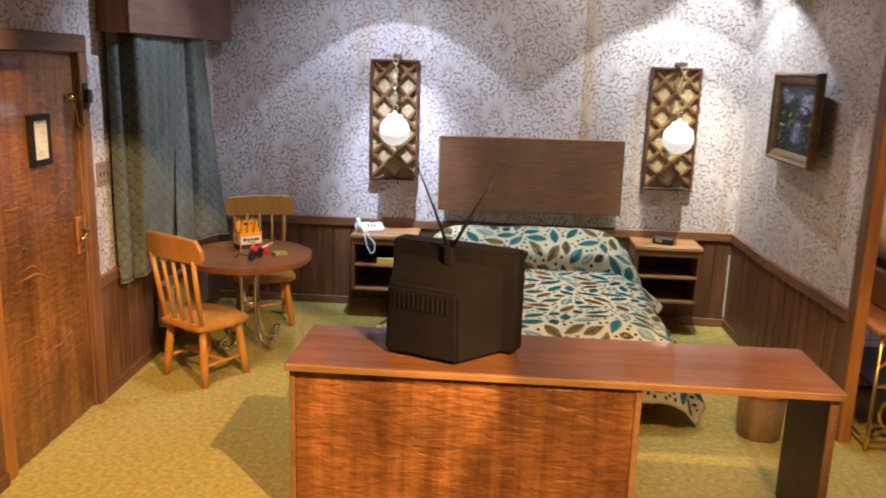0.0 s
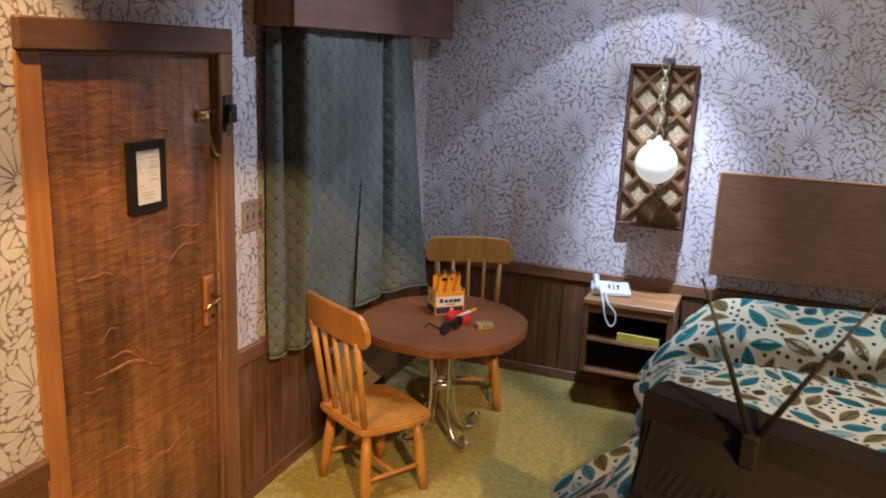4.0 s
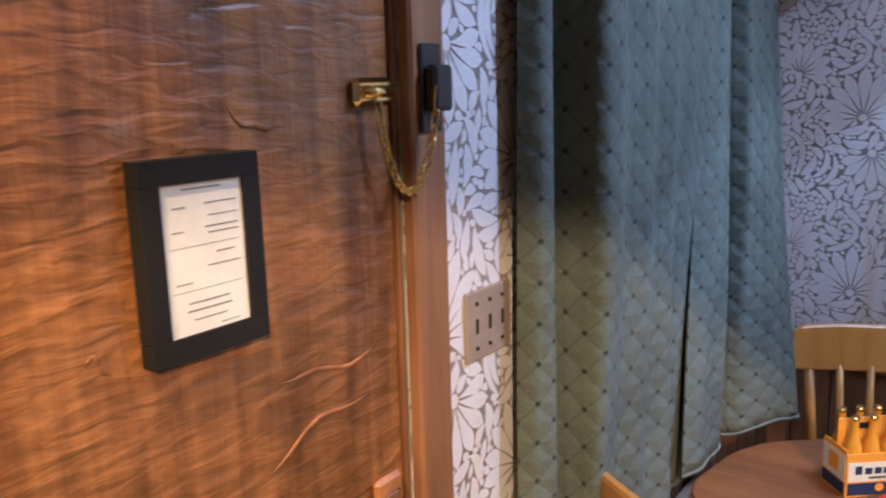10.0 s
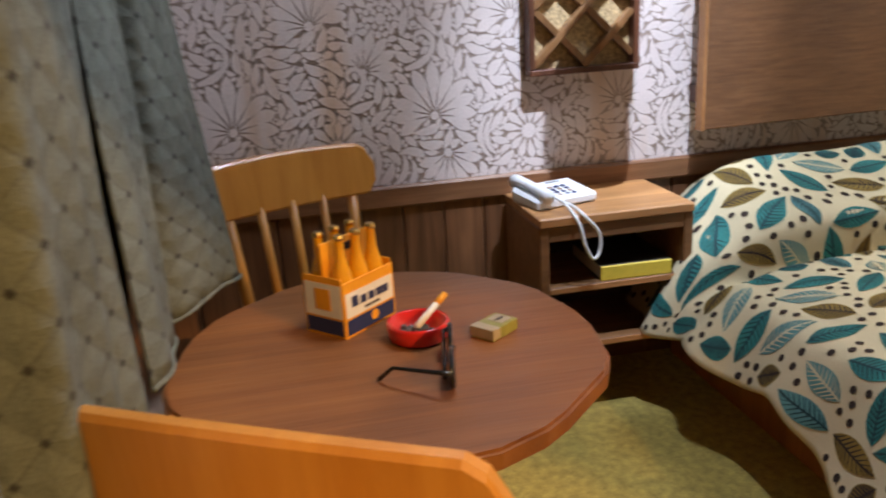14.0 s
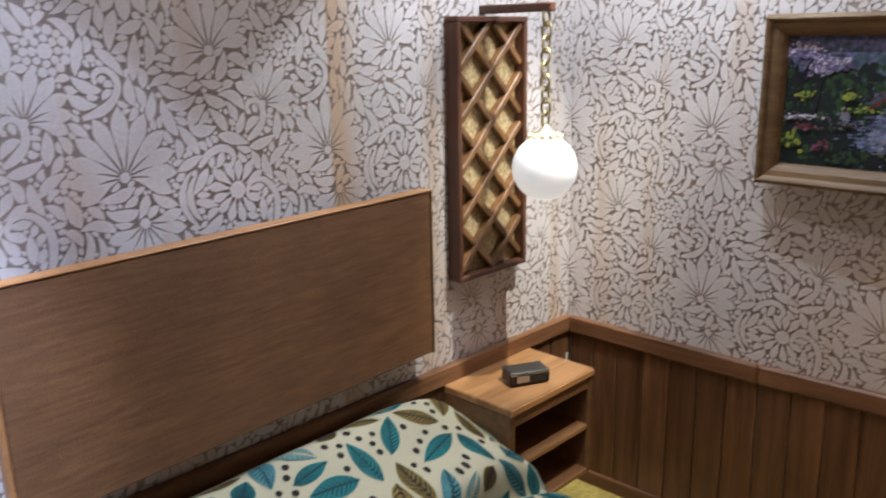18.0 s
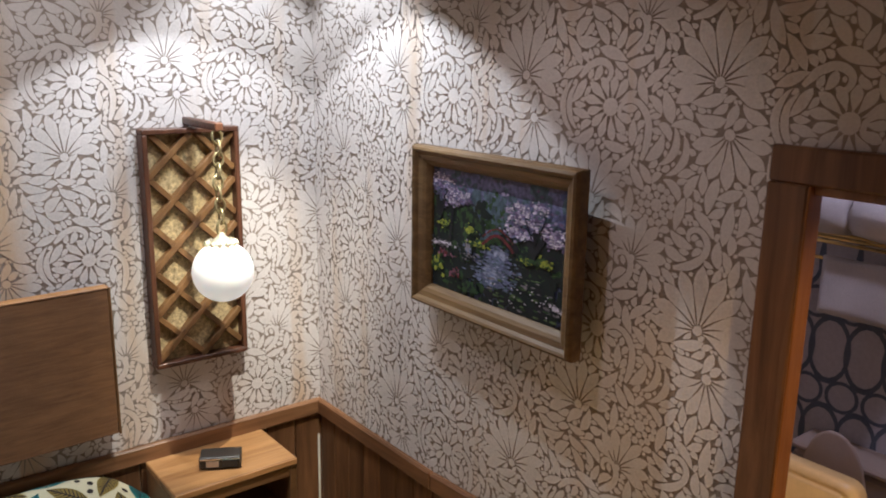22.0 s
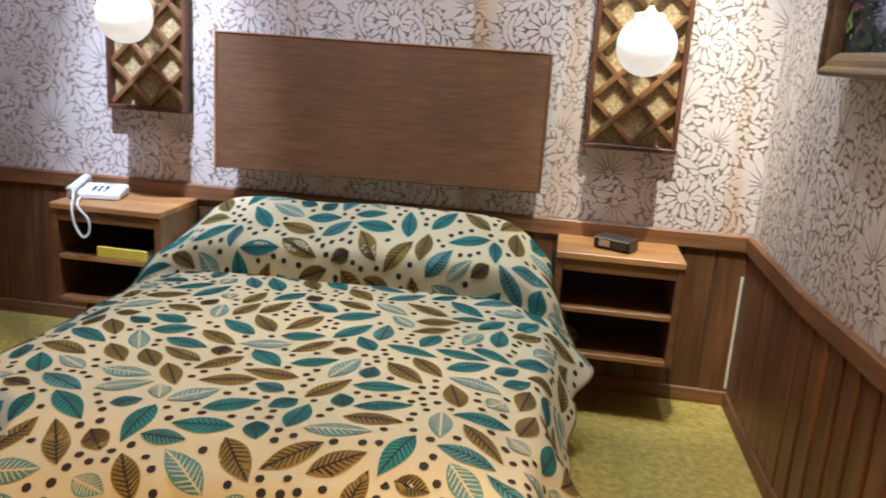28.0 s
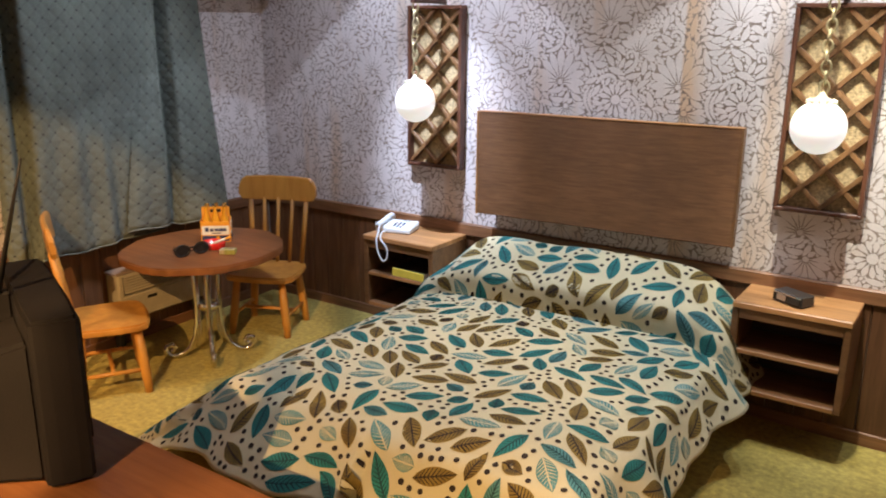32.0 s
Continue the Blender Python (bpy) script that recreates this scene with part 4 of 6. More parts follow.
# ---- table and chairs ----
def rounded(pts, n=4):
    """Smooths a closed outline by corner cutting."""
    for _ in range(n):
        pts = [q for a, b in zip(pts, pts[1:] + pts[:1]) for q in ((0.75 * a[0] + 0.25 * b[0], 0.75 * a[1] + 0.25 * b[1]), (0.25 * a[0] + 0.75 * b[0], 0.25 * a[1] + 0.75 * b[1]))]
    return pts


TABLE_Z = 0.68
table = thing("dining_table", pose(0.565, -1.15, 0), "round brown wooden table with an uneven edge on chrome legs", "table")
rnd = random.Random(5)
turns = [(k + rnd.uniform(-0.22, 0.22)) * 2 * math.pi / 13 for k in range(13)]
outline = [((0.455 + rnd.uniform(-0.012, 0.014)) * math.cos(a), (0.486 + rnd.uniform(-0.010, 0.012)) * math.sin(a)) for a in turns]
outline = [q for a, b in zip(outline, outline[1:] + outline[:1]) for q in ((0.84 * a[0] + 0.16 * b[0], 0.84 * a[1] + 0.16 * b[1]), (0.16 * a[0] + 0.84 * b[0], 0.16 * a[1] + 0.84 * b[1]))]
part("tabletop", slab(outline, TABLE_Z - 0.042, TABLE_Z, 0.007), M_TABLE, table)
part("mounting_plate", lathe([(0, 0.610), (0.15, 0.610), (0.155, 0.62), (0.155, 0.637), (0, 0.638)], 20), M_CHROME, table, "", True)
part("collar", lathe([(0.060, 0.30), (0.068, 0.31), (0.068, 0.33), (0.060, 0.34)], 20), M_CHROME, table, "", True)
for k in range(4):
    a = math.pi / 4 + k * math.pi / 2 + 0.15
    prof = [(0.075, 0.612), (0.072, 0.50), (0.066, 0.34), (0.070, 0.22), (0.085, 0.13), (0.115, 0.065), (0.155, 0.028), (0.200, 0.016), (0.240, 0.026), (0.260, 0.055), (0.250, 0.085), (0.222, 0.092), (0.205, 0.072), (0.215, 0.052), (0.232, 0.056)]
    bm = tube([(r * math.cos(a), r * math.sin(a), z) for r, z in prof], 0.0150, 8)
    part("leg", bm, M_CHROME, table, "chrome leg with a scrolled foot", True)
    b = a + 0.22
    part("rod", tube([(0.055 * math.cos(b), 0.055 * math.sin(b), 0.612), (0.052 * math.cos(b), 0.052 * math.sin(b), 0.15), (0.085 * math.cos(b), 0.085 * math.sin(b), 0.07)], 0.008, 8), M_CHROME, table, "", True)


def dining_chair(m, label):
    chair = thing("dining_chair", m, label, "chair", "dining chairs")
    seat_out = [(-0.205, -0.19), (-0.12, -0.205), (0.12, -0.205), (0.205, -0.19), (0.235, 0.02), (0.225, 0.185), (0.12, 0.215), (-0.12, 0.215), (-0.225, 0.185), (-0.235, 0.02)]
    bm = slab(rounded(seat_out, 1), 0.362, 0.402, 0.010)
    part("seat", bm, M_HONEY, chair, "dished seat")
    for sx in (-1, 1):
        for sy in (-1, 1):
            foot, head = Vector((sx * 0.190, sy * 0.170, 0)), Vector((sx * 0.150, sy * 0.140, 0.365))
            part("leg", tube([foot, foot.lerp(head, 0.3), foot.lerp(head, 0.6), head], [0.021, 0.026, 0.027, 0.021], 12), M_HONEY, chair, "", True)
        part("stretcher", tube([(sx * 0.176, -0.158, 0.13), (sx * 0.176, 0.158, 0.13)], 0.012, 8), M_HONEY, chair, "", True)
    part("stretcher", tube([(-0.176, 0.0, 0.13), (0.176, 0.0, 0.13)], 0.012, 8), M_HONEY, chair, "", True)
    for k in range(5):
        x = -0.172 + 0.086 * k
        lo, hi = Vector((x, -0.165, 0.395)), Vector((x * 1.14, -0.232, 0.83))
        r = 0.0155 if k in (0, 4) else 0.0115
        part("spindle", tube([lo, lo.lerp(hi, 0.5), hi], [r, r * 1.12, r], 8), M_HONEY, chair, "", True)
    bm = bmesh.new()
    rows = []
    for k in range(25):
        x = -0.268 + 0.536 * k / 24
        e = abs(x) / 0.268
        low, high = 0.810 + 0.05 * max(0.0, e - 0.9) ** 1.5 * 20, 0.970 - 0.012 * e * e - 0.055 * max(0.0, (e - 0.82) / 0.18) ** 2.2
        rows.append([])
        for d, z in ((-0.010, low), (-0.014, low + 0.006), (-0.014, high - 0.008), (-0.008, high), (0.008, high), (0.014, high - 0.008), (0.014, low + 0.006), (0.010, low)):
            rows[-1].append(bm.verts.new((x, -0.236 - 0.10 * (z - 0.81) + 0.30 * x * x + d, z)))
    for p, q in zip(rows, rows[1:]):
        for j in range(8):
            bm.faces.new((p[j], p[(j + 1) % 8], q[(j + 1) % 8], q[j]))
    bm.faces.new(rows[0])
    bm.faces.new(rows[-1][::-1])
    bmesh.ops.recalc_face_normals(bm, faces=bm.faces[:])
    part("top_rail", bm, M_HONEY, chair, "broad shaped top rail")
    return chair


dining_chair(pose(0.45, -1.745, 0, 0, 0, -30), "honey-coloured pine spindle-back chair drawn up with its back to the room")
dining_chair(pose(0.505, -0.60, 0, 0, 0, 203), "honey-coloured pine spindle-back chair standing in the corner")

# ---- things on the table ----
pack = thing("beer_carrier", pose(0.51, -1.000, TABLE_Z, 0, 0, 43), "yellow and white cardboard carrier with six beer bottles", "bottle carrier")
W2, D2 = 0.085, 0.058
for x0, x1, y0, y1, h in ((-W2, W2, -D2, -D2 + 0.004, 0.125), (-W2, W2, D2 - 0.004, D2, 0.125), (-W2, -W2 + 0.004, -D2 + 0.004, D2 - 0.004, 0.135), (W2 - 0.004, W2, -D2 + 0.004, D2 - 0.004, 0.135)):
    part("side_panel", bx(x0, x1, y0, y1, 0, h, 0.001), M_CARD, pack)
part("handle_panel", bx(-W2 + 0.004, W2 - 0.004, -0.002, 0.002, 0.002, 0.205, 0.001), M_CARD, pack)
part("handle_slot", bx(-0.032, 0.032, -0.0035, 0.0035, 0.172, 0.190, 0.001), M_BLACK, pack)
part("floor_panel", bx(-W2 + 0.004, W2 - 0.004, -D2 + 0.004, D2 - 0.004, 0, 0.003, 0), M_CARD, pack)
for s in (-1, 1):
    y = s * D2
    part("white_band", bx(-W2 + 0.006, W2 - 0.006, min(y, y + s * 0.0012), max(y, y + s * 0.0012), 0.045, 0.100, 0), M_CARDW, pack)
    part("navy_band", bx(-W2 + 0.006, W2 - 0.006, min(y, y + s * 0.0012), max(y, y + s * 0.0012), 0.006, 0.040, 0), M_BLUE, pack)
    for x in (-0.05, -0.022, 0.005, 0.030, 0.052):
        part("logo_bar", bx(x - 0.010, x + 0.010, min(y + s * 0.0013, y + s * 0.002), max(y + s * 0.0013, y + s * 0.002), 0.066, 0.090 if x < -0.04 else 0.084, 0), M_BLUE, pack)
    part("small_print_bar", bx(-0.02, 0.03, min(y + s * 0.0013, y + s * 0.002), max(y + s * 0.0013, y + s * 0.002), 0.052, 0.058, 0), M_INK, pack)
    part("medallion", move(lathe([(0, 0), (0.012, 0), (0.012, 0.002), (0, 0.002)], 14), pose(0.012, y, 0.026, 90 if s < 0 else -90)), M_CARD, pack)
    x = s * W2
    part("white_band", bx(min(x, x + s * 0.0012), max(x, x + s * 0.0012), -D2 + 0.006, D2 - 0.006, 0.045, 0.120, 0), M_CARDW, pack)
    part("navy_band", bx(min(x, x + s * 0.0012), max(x, x + s * 0.0012), -D2 + 0.006, D2 - 0.006, 0.006, 0.040, 0), M_BLUE, pack)
    part("crest", bx(min(x + s * 0.0013, x + s * 0.002), max(x + s * 0.0013, x + s * 0.002), -0.022, 0.022, 0.060, 0.108, 0), M_CARD, pack)
M_BEER = mat("amber_beer_glass", (0.80, 0.36, 0.02), 0.1, spread=0.1, coat=0.6)
for x in (-0.052, 0.0, 0.052):
    for y in (-0.030, 0.030):
        b = part("bottle", move(lathe([(0, 0.004), (0.022, 0.004), (0.024, 0.010), (0.024, 0.115), (0.021, 0.138), (0.012, 0.168), (0.0100, 0.208), (0.0115, 0.213)], 14), Matrix.Translation((x, y, 0))), M_BEER, pack, "amber bottle", True)
        part("cap", move(lathe([(0.0120, 0.211), (0.0125, 0.217), (0.010, 0.222), (0, 0.222)], 14), Matrix.Translation((x, y, 0))), M_BRASS, b)

tray = thing("ashtray", pose(0.637, -1.137, TABLE_Z), "round red glass ashtray holding ash and a cigarette", "ashtray")
part("bowl", lathe([(0, 0), (0.058, 0), (0.066, 0.008), (0.068, 0.036), (0.064, 0.041), (0.058, 0.038), (0.054, 0.012), (0, 0.010)], 30), M_RED, tray, "", True)
ash = bmesh.new()
rnd = random.Random(2)
for _ in range(26):
    a, r = rnd.uniform(0, 6.28), rnd.uniform(0, 0.042)
    bmesh.ops.create_icosphere(ash, subdivisions=1, radius=rnd.uniform(0.004, 0.010), matrix=Matrix.Translation((r * math.cos(a), r * math.sin(a), 0.014 + rnd.uniform(0, 0.006))))
part("ash", ash, mat("ash_grey", (0.10, 0.095, 0.09), 0.95, spread=0.5, scale=60), tray, "grey ash and butts")
cig = thing("cigarette", pose(0.637, -1.137, TABLE_Z), "half-smoked cigarette leaning on the ashtray's rim", "cigarette")
part("paper_tube", tube([(-0.005, -0.005, 0.026), (0.050, 0.045, 0.052)], 0.0075, 10), M_CARDW, cig, "", True)
part("filter_tip", tube([(0.050, 0.045, 0.052), (0.075, 0.068, 0.064)], 0.0077, 10), M_CARD, cig, "", True)

cigs = thing("cigarette_pack", pose(0.795, -1.168, TABLE_Z, 0, 0, 38), "small green and cream cigarette packet lying flat", "cigarette pack")
part("box", bx(-0.044, 0.044, -0.030, 0.030, 0, 0.026, 0.002), mat("olive_card", (0.30, 0.29, 0.07), 0.4, spread=0.2, scale=20), cigs)
part("lid_seam", bx(-0.0446, -0.018, -0.0306, 0.0306, 0.004, 0.0265, 0.001), M_CREAM, cigs)
part("label_patch", bx(0.000, 0.036, -0.020, 0.020, 0.026, 0.0268, 0), M_CREAM, cigs)
part("label_bar", bx(0.006, 0.030, -0.004, 0.004, 0.0268, 0.0274, 0), M_INK, cigs)

shades = thing("sunglasses", pose(0.668, -1.318, TABLE_Z, 0, 0, -11), "black sunglasses lying open on the table", "sunglasses")
for y in (-0.058, 0.058):
    lens = [(0.0, y + 0.045 * math.cos(a), 0.036 + 0.032 * math.sin(a)) for a in [k * math.pi / 8 for k in range(16)]]
    part("rim", tube(lens, 0.0055, 6, True), M_BLACKGLOSS, shades, "", True)
    part("lens", move(lathe([(0, -0.0015), (0.042, -0.0015), (0.042, 0.0015), (0, 0.0015)], 16), Matrix.Translation((0, y, 0.036)) @ pose(0, 0, 0, 0, 90, 0) @ Matrix.Diagonal((0.72, 1.03, 1, 1))), M_BLACKGLOSS, shades)
part("bridge", tube([(0, -0.014, 0.045), (0.004, 0, 0.050), (0, 0.014, 0.045)], 0.005, 6), M_BLACKGLOSS, shades, "", True)
part("temple", tube([(0, -0.104, 0.044), (-0.02, -0.100, 0.046), (-0.110, -0.045, 0.036), (-0.140, -0.030, 0.006)], [0.006, 0.005, 0.004, 0.005], 6), M_BLACKGLOSS, shades, "", True)
part("temple", tube([(0, 0.104, 0.044), (-0.012, 0.098, 0.044), (-0.014, -0.010, 0.022), (-0.014, -0.040, 0.006)], [0.006, 0.005, 0.004, 0.005], 6), M_BLACKGLOSS, shades, "", True)

# ---- dresser with the television ----
DX0, DX1, DY0, DY1, DZ = 1.432, 3.780, -3.426, -2.878, 0.755
dresser = thing("dresser", pose(0, 0, 0), "long reddish-brown wooden dresser with a knee space at one end", "dresser")
part("top", bx(DX0, DX1, DY0, DY1, DZ - 0.035, DZ, 0.005), M_TOP, dresser)
part("front_edge", bx(DX0, DX1, DY0 - 0.006, DY0, DZ - 0.034, DZ - 0.004, 0.002), M_EDGE, dresser, "worn pale edge strip")
part("cabinet", bx(DX0 + 0.035, 2.93, DY0 + 0.034, DY1 - 0.01, 0.0, DZ - 0.035, 0.004), M_DRESSER, dresser, "blotchy veneered cabinet")
part("corner_strip", bx(2.93, 2.958, DY0 + 0.026, DY1 - 0.01, 0.0, DZ - 0.035, 0.004), M_EDGE, dresser)
part("corner_strip", bx(DX0 + 0.012, DX0 + 0.035, DY0 + 0.026, DY1 - 0.01, 0.0, DZ - 0.035, 0.004), M_EDGE, dresser)
part("leg_panel", bx(3.738, 3.768, DY0 + 0.05, DY1 - 0.02, 0.0, DZ - 0.035, 0.004), M_DARK_SHADED, dresser)
part("leg_edge", bx(3.736, 3.772, DY0 + 0.038, DY0 + 0.05, 0.0, DZ - 0.036, 0.003), M_EDGE, dresser)

tv = thing("television", pose(2.112, -3.105, DZ, 0, 0, -22.7), "boxy black tube television turned towards the bed", "television")
part("front_housing", slab(rounded([(-0.31, 0.02), (0.300, 0.02), (0.312, 0.04), (0.312, 0.13), (0.295, 0.15), (-0.305, 0.15), (-0.32, 0.13), (-0.32, 0.04)], 1), 0.010, 0.472, 0.010), M_BLACK, tv)
bm = bmesh.new()
back = [(-0.205, -0.222), (0.150, -0.222), (0.262, 0.03), (-0.300, 0.03)]
lowv = [bm.verts.new((x, y, 0.012)) for x, y in back]
topv = [bm.verts.new((x * (0.95 if y < 0 else 0.985), y, 0.318 if y < 0 else 0.408)) for x, y in back]
bm.faces.new(lowv[::-1])
bm.faces.new(topv)
for k in range(4):
    bm.faces.new((lowv[k], lowv[(k + 1) % 4], topv[(k + 1) % 4], topv[k]))
bmesh.ops.recalc_face_normals(bm, faces=bm.faces[:])
bmesh.ops.bevel(bm, geom=bm.edges[:], offset=0.012, segments=2, affect="EDGES")
shell = part("back_shell", bm, M_BLACK, tv)
for k in range(12):
    part("vent_slat", bx(-0.165 + 0.0235 * k, -0.155 + 0.0235 * k, -0.229, -0.212, 0.225, 0.298, 0.002), M_BLACK, shell)
for k in range(12):
    part("vent_slat", move(bx(-0.005, 0.005, -0.040, 0.040, 0, 0.006, 0.001), Matrix.Translation((-0.160 + 0.0235 * k, -0.150, 0.345)) @ pose(0, 0, 0, 19.6)), M_BLACK, shell)
for k in range(9):
    part("side_rib", bx(-0.316, -0.306, 0.045, 0.13, 0.05 + 0.035 * k, 0.066 + 0.035 * k, 0.002), M_BLACK, tv)
part("screen", bx(-0.25, 0.22, 0.148, 0.156, 0.08, 0.43, 0.012), M_BLACKGLOSS, tv)
for x, y in ((-0.25, 0.10), (0.25, 0.10), (-0.15, -0.18), (0.11, -0.18)):
    part("foot", move(lathe([(0, 0), (0.018, 0), (0.018, 0.014), (0, 0.014)], 12), Matrix.Translation((x, y, 0))), M_BLACK, tv)
aerial = part("aerial_base", bx(-0.022, 0.022, -0.03, 0.02, 0.39, 0.475, 0.006), M_BLACK, tv)
rot = pose(0, 0, 0, 0, 0, 22.7)
for tip in ((-0.158, -0.02, 0.835), (0.225, -0.02, 0.865)):
    end = rot @ Vector(tip)
    part("aerial_rod", tube([(0.008 * (1 if tip[0] > 0 else -1), -0.01, 0.465), Vector((0, -0.01, 0.465)).lerp(end, 0.5), end], [0.009, 0.006, 0.003], 8), M_BLACKIRON, aerial, "telescopic aerial rod", True)

bin_ = thing("waste_bin", pose(3.865, -2.19, sag(3.865, -2.19)), "round tan wooden waste bin on the carpet", "waste bin")
part("barrel", lathe([(0, 0.0), (0.118, 0.0), (0.122, 0.006), (0.132, 0.285), (0.128, 0.29), (0.122, 0.285), (0.114, 0.012), (0, 0.012)], 30), mat("tan_bin_wood", (0.36, 0.225, 0.105), 0.6, spread=0.2, scale=12), bin_, "", True)
part("rim", lathe([(0.1335, 0.262), (0.138, 0.268), (0.138, 0.292), (0.126, 0.294)], 30), M_JAMB, bin_, "", True)


# ---- bed ----
BCX, TOP_Z, HALF, LONG = 2.55, 0.510, 0.770, 1.90
bed = thing("bed", pose(BCX, -1.05, 0), "double bed on a low wooden base under a leaf-patterned spread", "bed")
part("base", bx(-0.76, 0.76, -0.90, 1.00, -0.028, 0.20, 0.006), M_JAMB, bed, "orange-brown wooden base")
part("mattress", bx(-0.72, 0.72, -0.84, 0.98, 0.20, 0.44, 0.04), M_CARDW, bed)
for x in (-0.36, 0.36):
    part("pillow", move(lathe([(0, -0.33), (0.05, -0.33), (0.085, -0.29), (0.095, 0), (0.085, 0.29), (0.05, 0.33), (0, 0.33)], 14), pose(x, 0.77, 0.545, 0, 90, 0)), M_CARDW, bed, "", True)


def swell(q):
    s = min(1.0, max(0.0, (q - 0.08) / 0.32))
    lean = 0.262 - 0.120 * s * s * (3 - 2 * s)
    return (lean - 0.05 * math.exp(-(q / 0.06) ** 2)) / (1 + math.exp(min(60.0, (q - 0.410) / 0.012)))


RUN = [0.0]
for k in range(600):
    RUN.append(RUN[-1] + math.hypot(0.004, swell(0.004 * k + 0.004) - swell(0.004 * k)))


FLAT = np.interp(np.arange(0, RUN[-1], 0.002), RUN, 0.004 * np.arange(601)).tolist()


def flat_run(q):
    """Distance along the floor for a distance along the cloth, over the swell of the pillows."""
    k = min(max(q, 0.0) / 0.002, len(FLAT) - 1.001)
    i = int(k)
    return FLAT[i] + (FLAT[i + 1] - FLAT[i]) * (k - i)


def foot_flare(q):
    """How far the door side of the spread is pulled outwards, from the pillows to the foot."""
    k = min(1.0, max(0.0, (q - 1.0) / 0.75))
    return k * k * (3 - 2 * k)


def spread_point(p, q):
    """Where the bedspread lies, p metres across from its middle line and q metres down from its head end."""
    q = flat_run(q)
    s, t = max(0.0, abs(p) - HALF), max(0.0, q - LONG)
    reach = math.hypot(s, t)
    cx, cy = math.copysign(min(abs(p), HALF), p), min(q, LONG)
    hump = swell(q) * max(0.0, 1 - (abs(p) / 0.92) ** 6)
    crease = -0.045 * math.exp(-((q - 0.452) / 0.026) ** 2) * max(0.0, 1 - (abs(p) / 0.95) ** 6)
    soft = 0.010 * math.sin(3.1 * p + 1.7 * q) * math.sin(2.3 * q + 0.6) + 0.006 * math.sin(9 * p + 4 * q) * math.sin(7 * q - 2 * p)
    edge = max(0.0, 1 - ((abs(p) / (HALF + 0.02)) ** 10)) * (1 if q < LONG else 0)
    z = TOP_Z + hump + crease + soft * (0.4 + 0.6 * edge)
    near = max(0.0, (abs(p) - HALF + 0.16) / 0.16) if abs(p) < HALF else 1.0
    nearq = max(0.0, (q - LONG + 0.16) / 0.16) if q < LONG else 1.0
    z -= 0.040 * max(near, nearq) ** 2
    cy += 0.055 * math.exp(-((q - 0.395) / 0.045) ** 2) * max(0.0, 1 - (abs(p) / 0.90) ** 4)
    x, y = cx, cy
    if reach > 0:
        dx, dy = s / reach * math.copysign(1, p), t / reach
        bend = 0.11
        a = min(reach, bend) / bend
        steep = 1.08 - 0.42 * math.exp(-((q - 0.55) / 0.11) ** 2) - (0.40 * foot_flare(q) if p < 0 else 0.0)
        drop = out = 0.0
        for k in range(6):
            ang = steep * a * (k + 0.5) / 6
            drop += math.sin(ang) * min(reach, bend) / 6
            out += math.cos(ang) * min(reach, bend) / 6
        drop += max(0.0, reach - bend) * math.sin(steep)
        out += max(0.0, reach - bend) * math.cos(steep)
        along = q * 1.0 if s > t else p * 1.0
        fold = 0.030 * math.sin(9.5 * along + 0.8 * math.sin(4 * along)) + 0.014 * math.sin(21 * along + 1.0)
        out += fold * min(1.0, reach / 0.30) ** 1.4 + (0.11 if p < 0 else 0.03) * math.exp(-((q - 0.34) / 0.12) ** 2) * min(1.0, reach / 0.15)
        x, y = cx + dx * out, cy + dy * out
        z -= drop
    return Vector((BCX + x, -0.075 - y, max(z, 0.012 + 0.0)))


def hem(p, q):
    """How far the cloth hangs at the side: short where it is tucked beside the pillow, to the floor at the foot."""
    tip = 0.02 * math.exp(-((q - 0.56) / 0.10) ** 2)
    return HALF + 0.29 + tip + 0.10 * min(1.0, max(0.0, (q - 0.9) / 0.7)) - 0.04 * math.exp(-((q - 0.90) / 0.10) ** 2) + (0.20 * foot_flare(q) if p < 0 else 0.0)


NU, NV, QMAX = 120, 130, float(np.interp(LONG + 0.40, 0.004 * np.arange(601), RUN))
bm = bmesh.new()
grid = []
for j in range(NV + 1):
    q = QMAX * j / NV
    row = min(flat_run(q), LONG)
    a, b = -hem(-1, row), hem(1, row)
    grid.append([bm.verts.new(spread_point(a + (b - a) * i / NU, q)) for i in range(NU + 1)])
for j in range(NV):
    for i in range(NU):
        bm.faces.new((grid[j][i], grid[j][i + 1], grid[j + 1][i + 1], grid[j + 1][i]))
bmesh.ops.recalc_face_normals(bm, faces=bm.faces[:])
if sum(f.normal.z for f in bm.faces) < 0:
    bmesh.ops.reverse_faces(bm, faces=bm.faces[:])
spread = part("bedspread", bm, M_SPREAD, None, "", True)
tagged(spread, "cream cotton bedspread printed with teal and olive leaves and dark dots", "bedspread")
sol = spread.modifiers.new("thickness", "SOLIDIFY")
sol.thickness, sol.offset = 0.006, -1


def on_spread(p, q, lift):
    e = 0.006
    c = spread_point(p, q)
    n = (spread_point(p + e, q) - spread_point(p - e, q)).cross(spread_point(p, q - e) - spread_point(p, q + e))
    return c + n.normalized() * lift


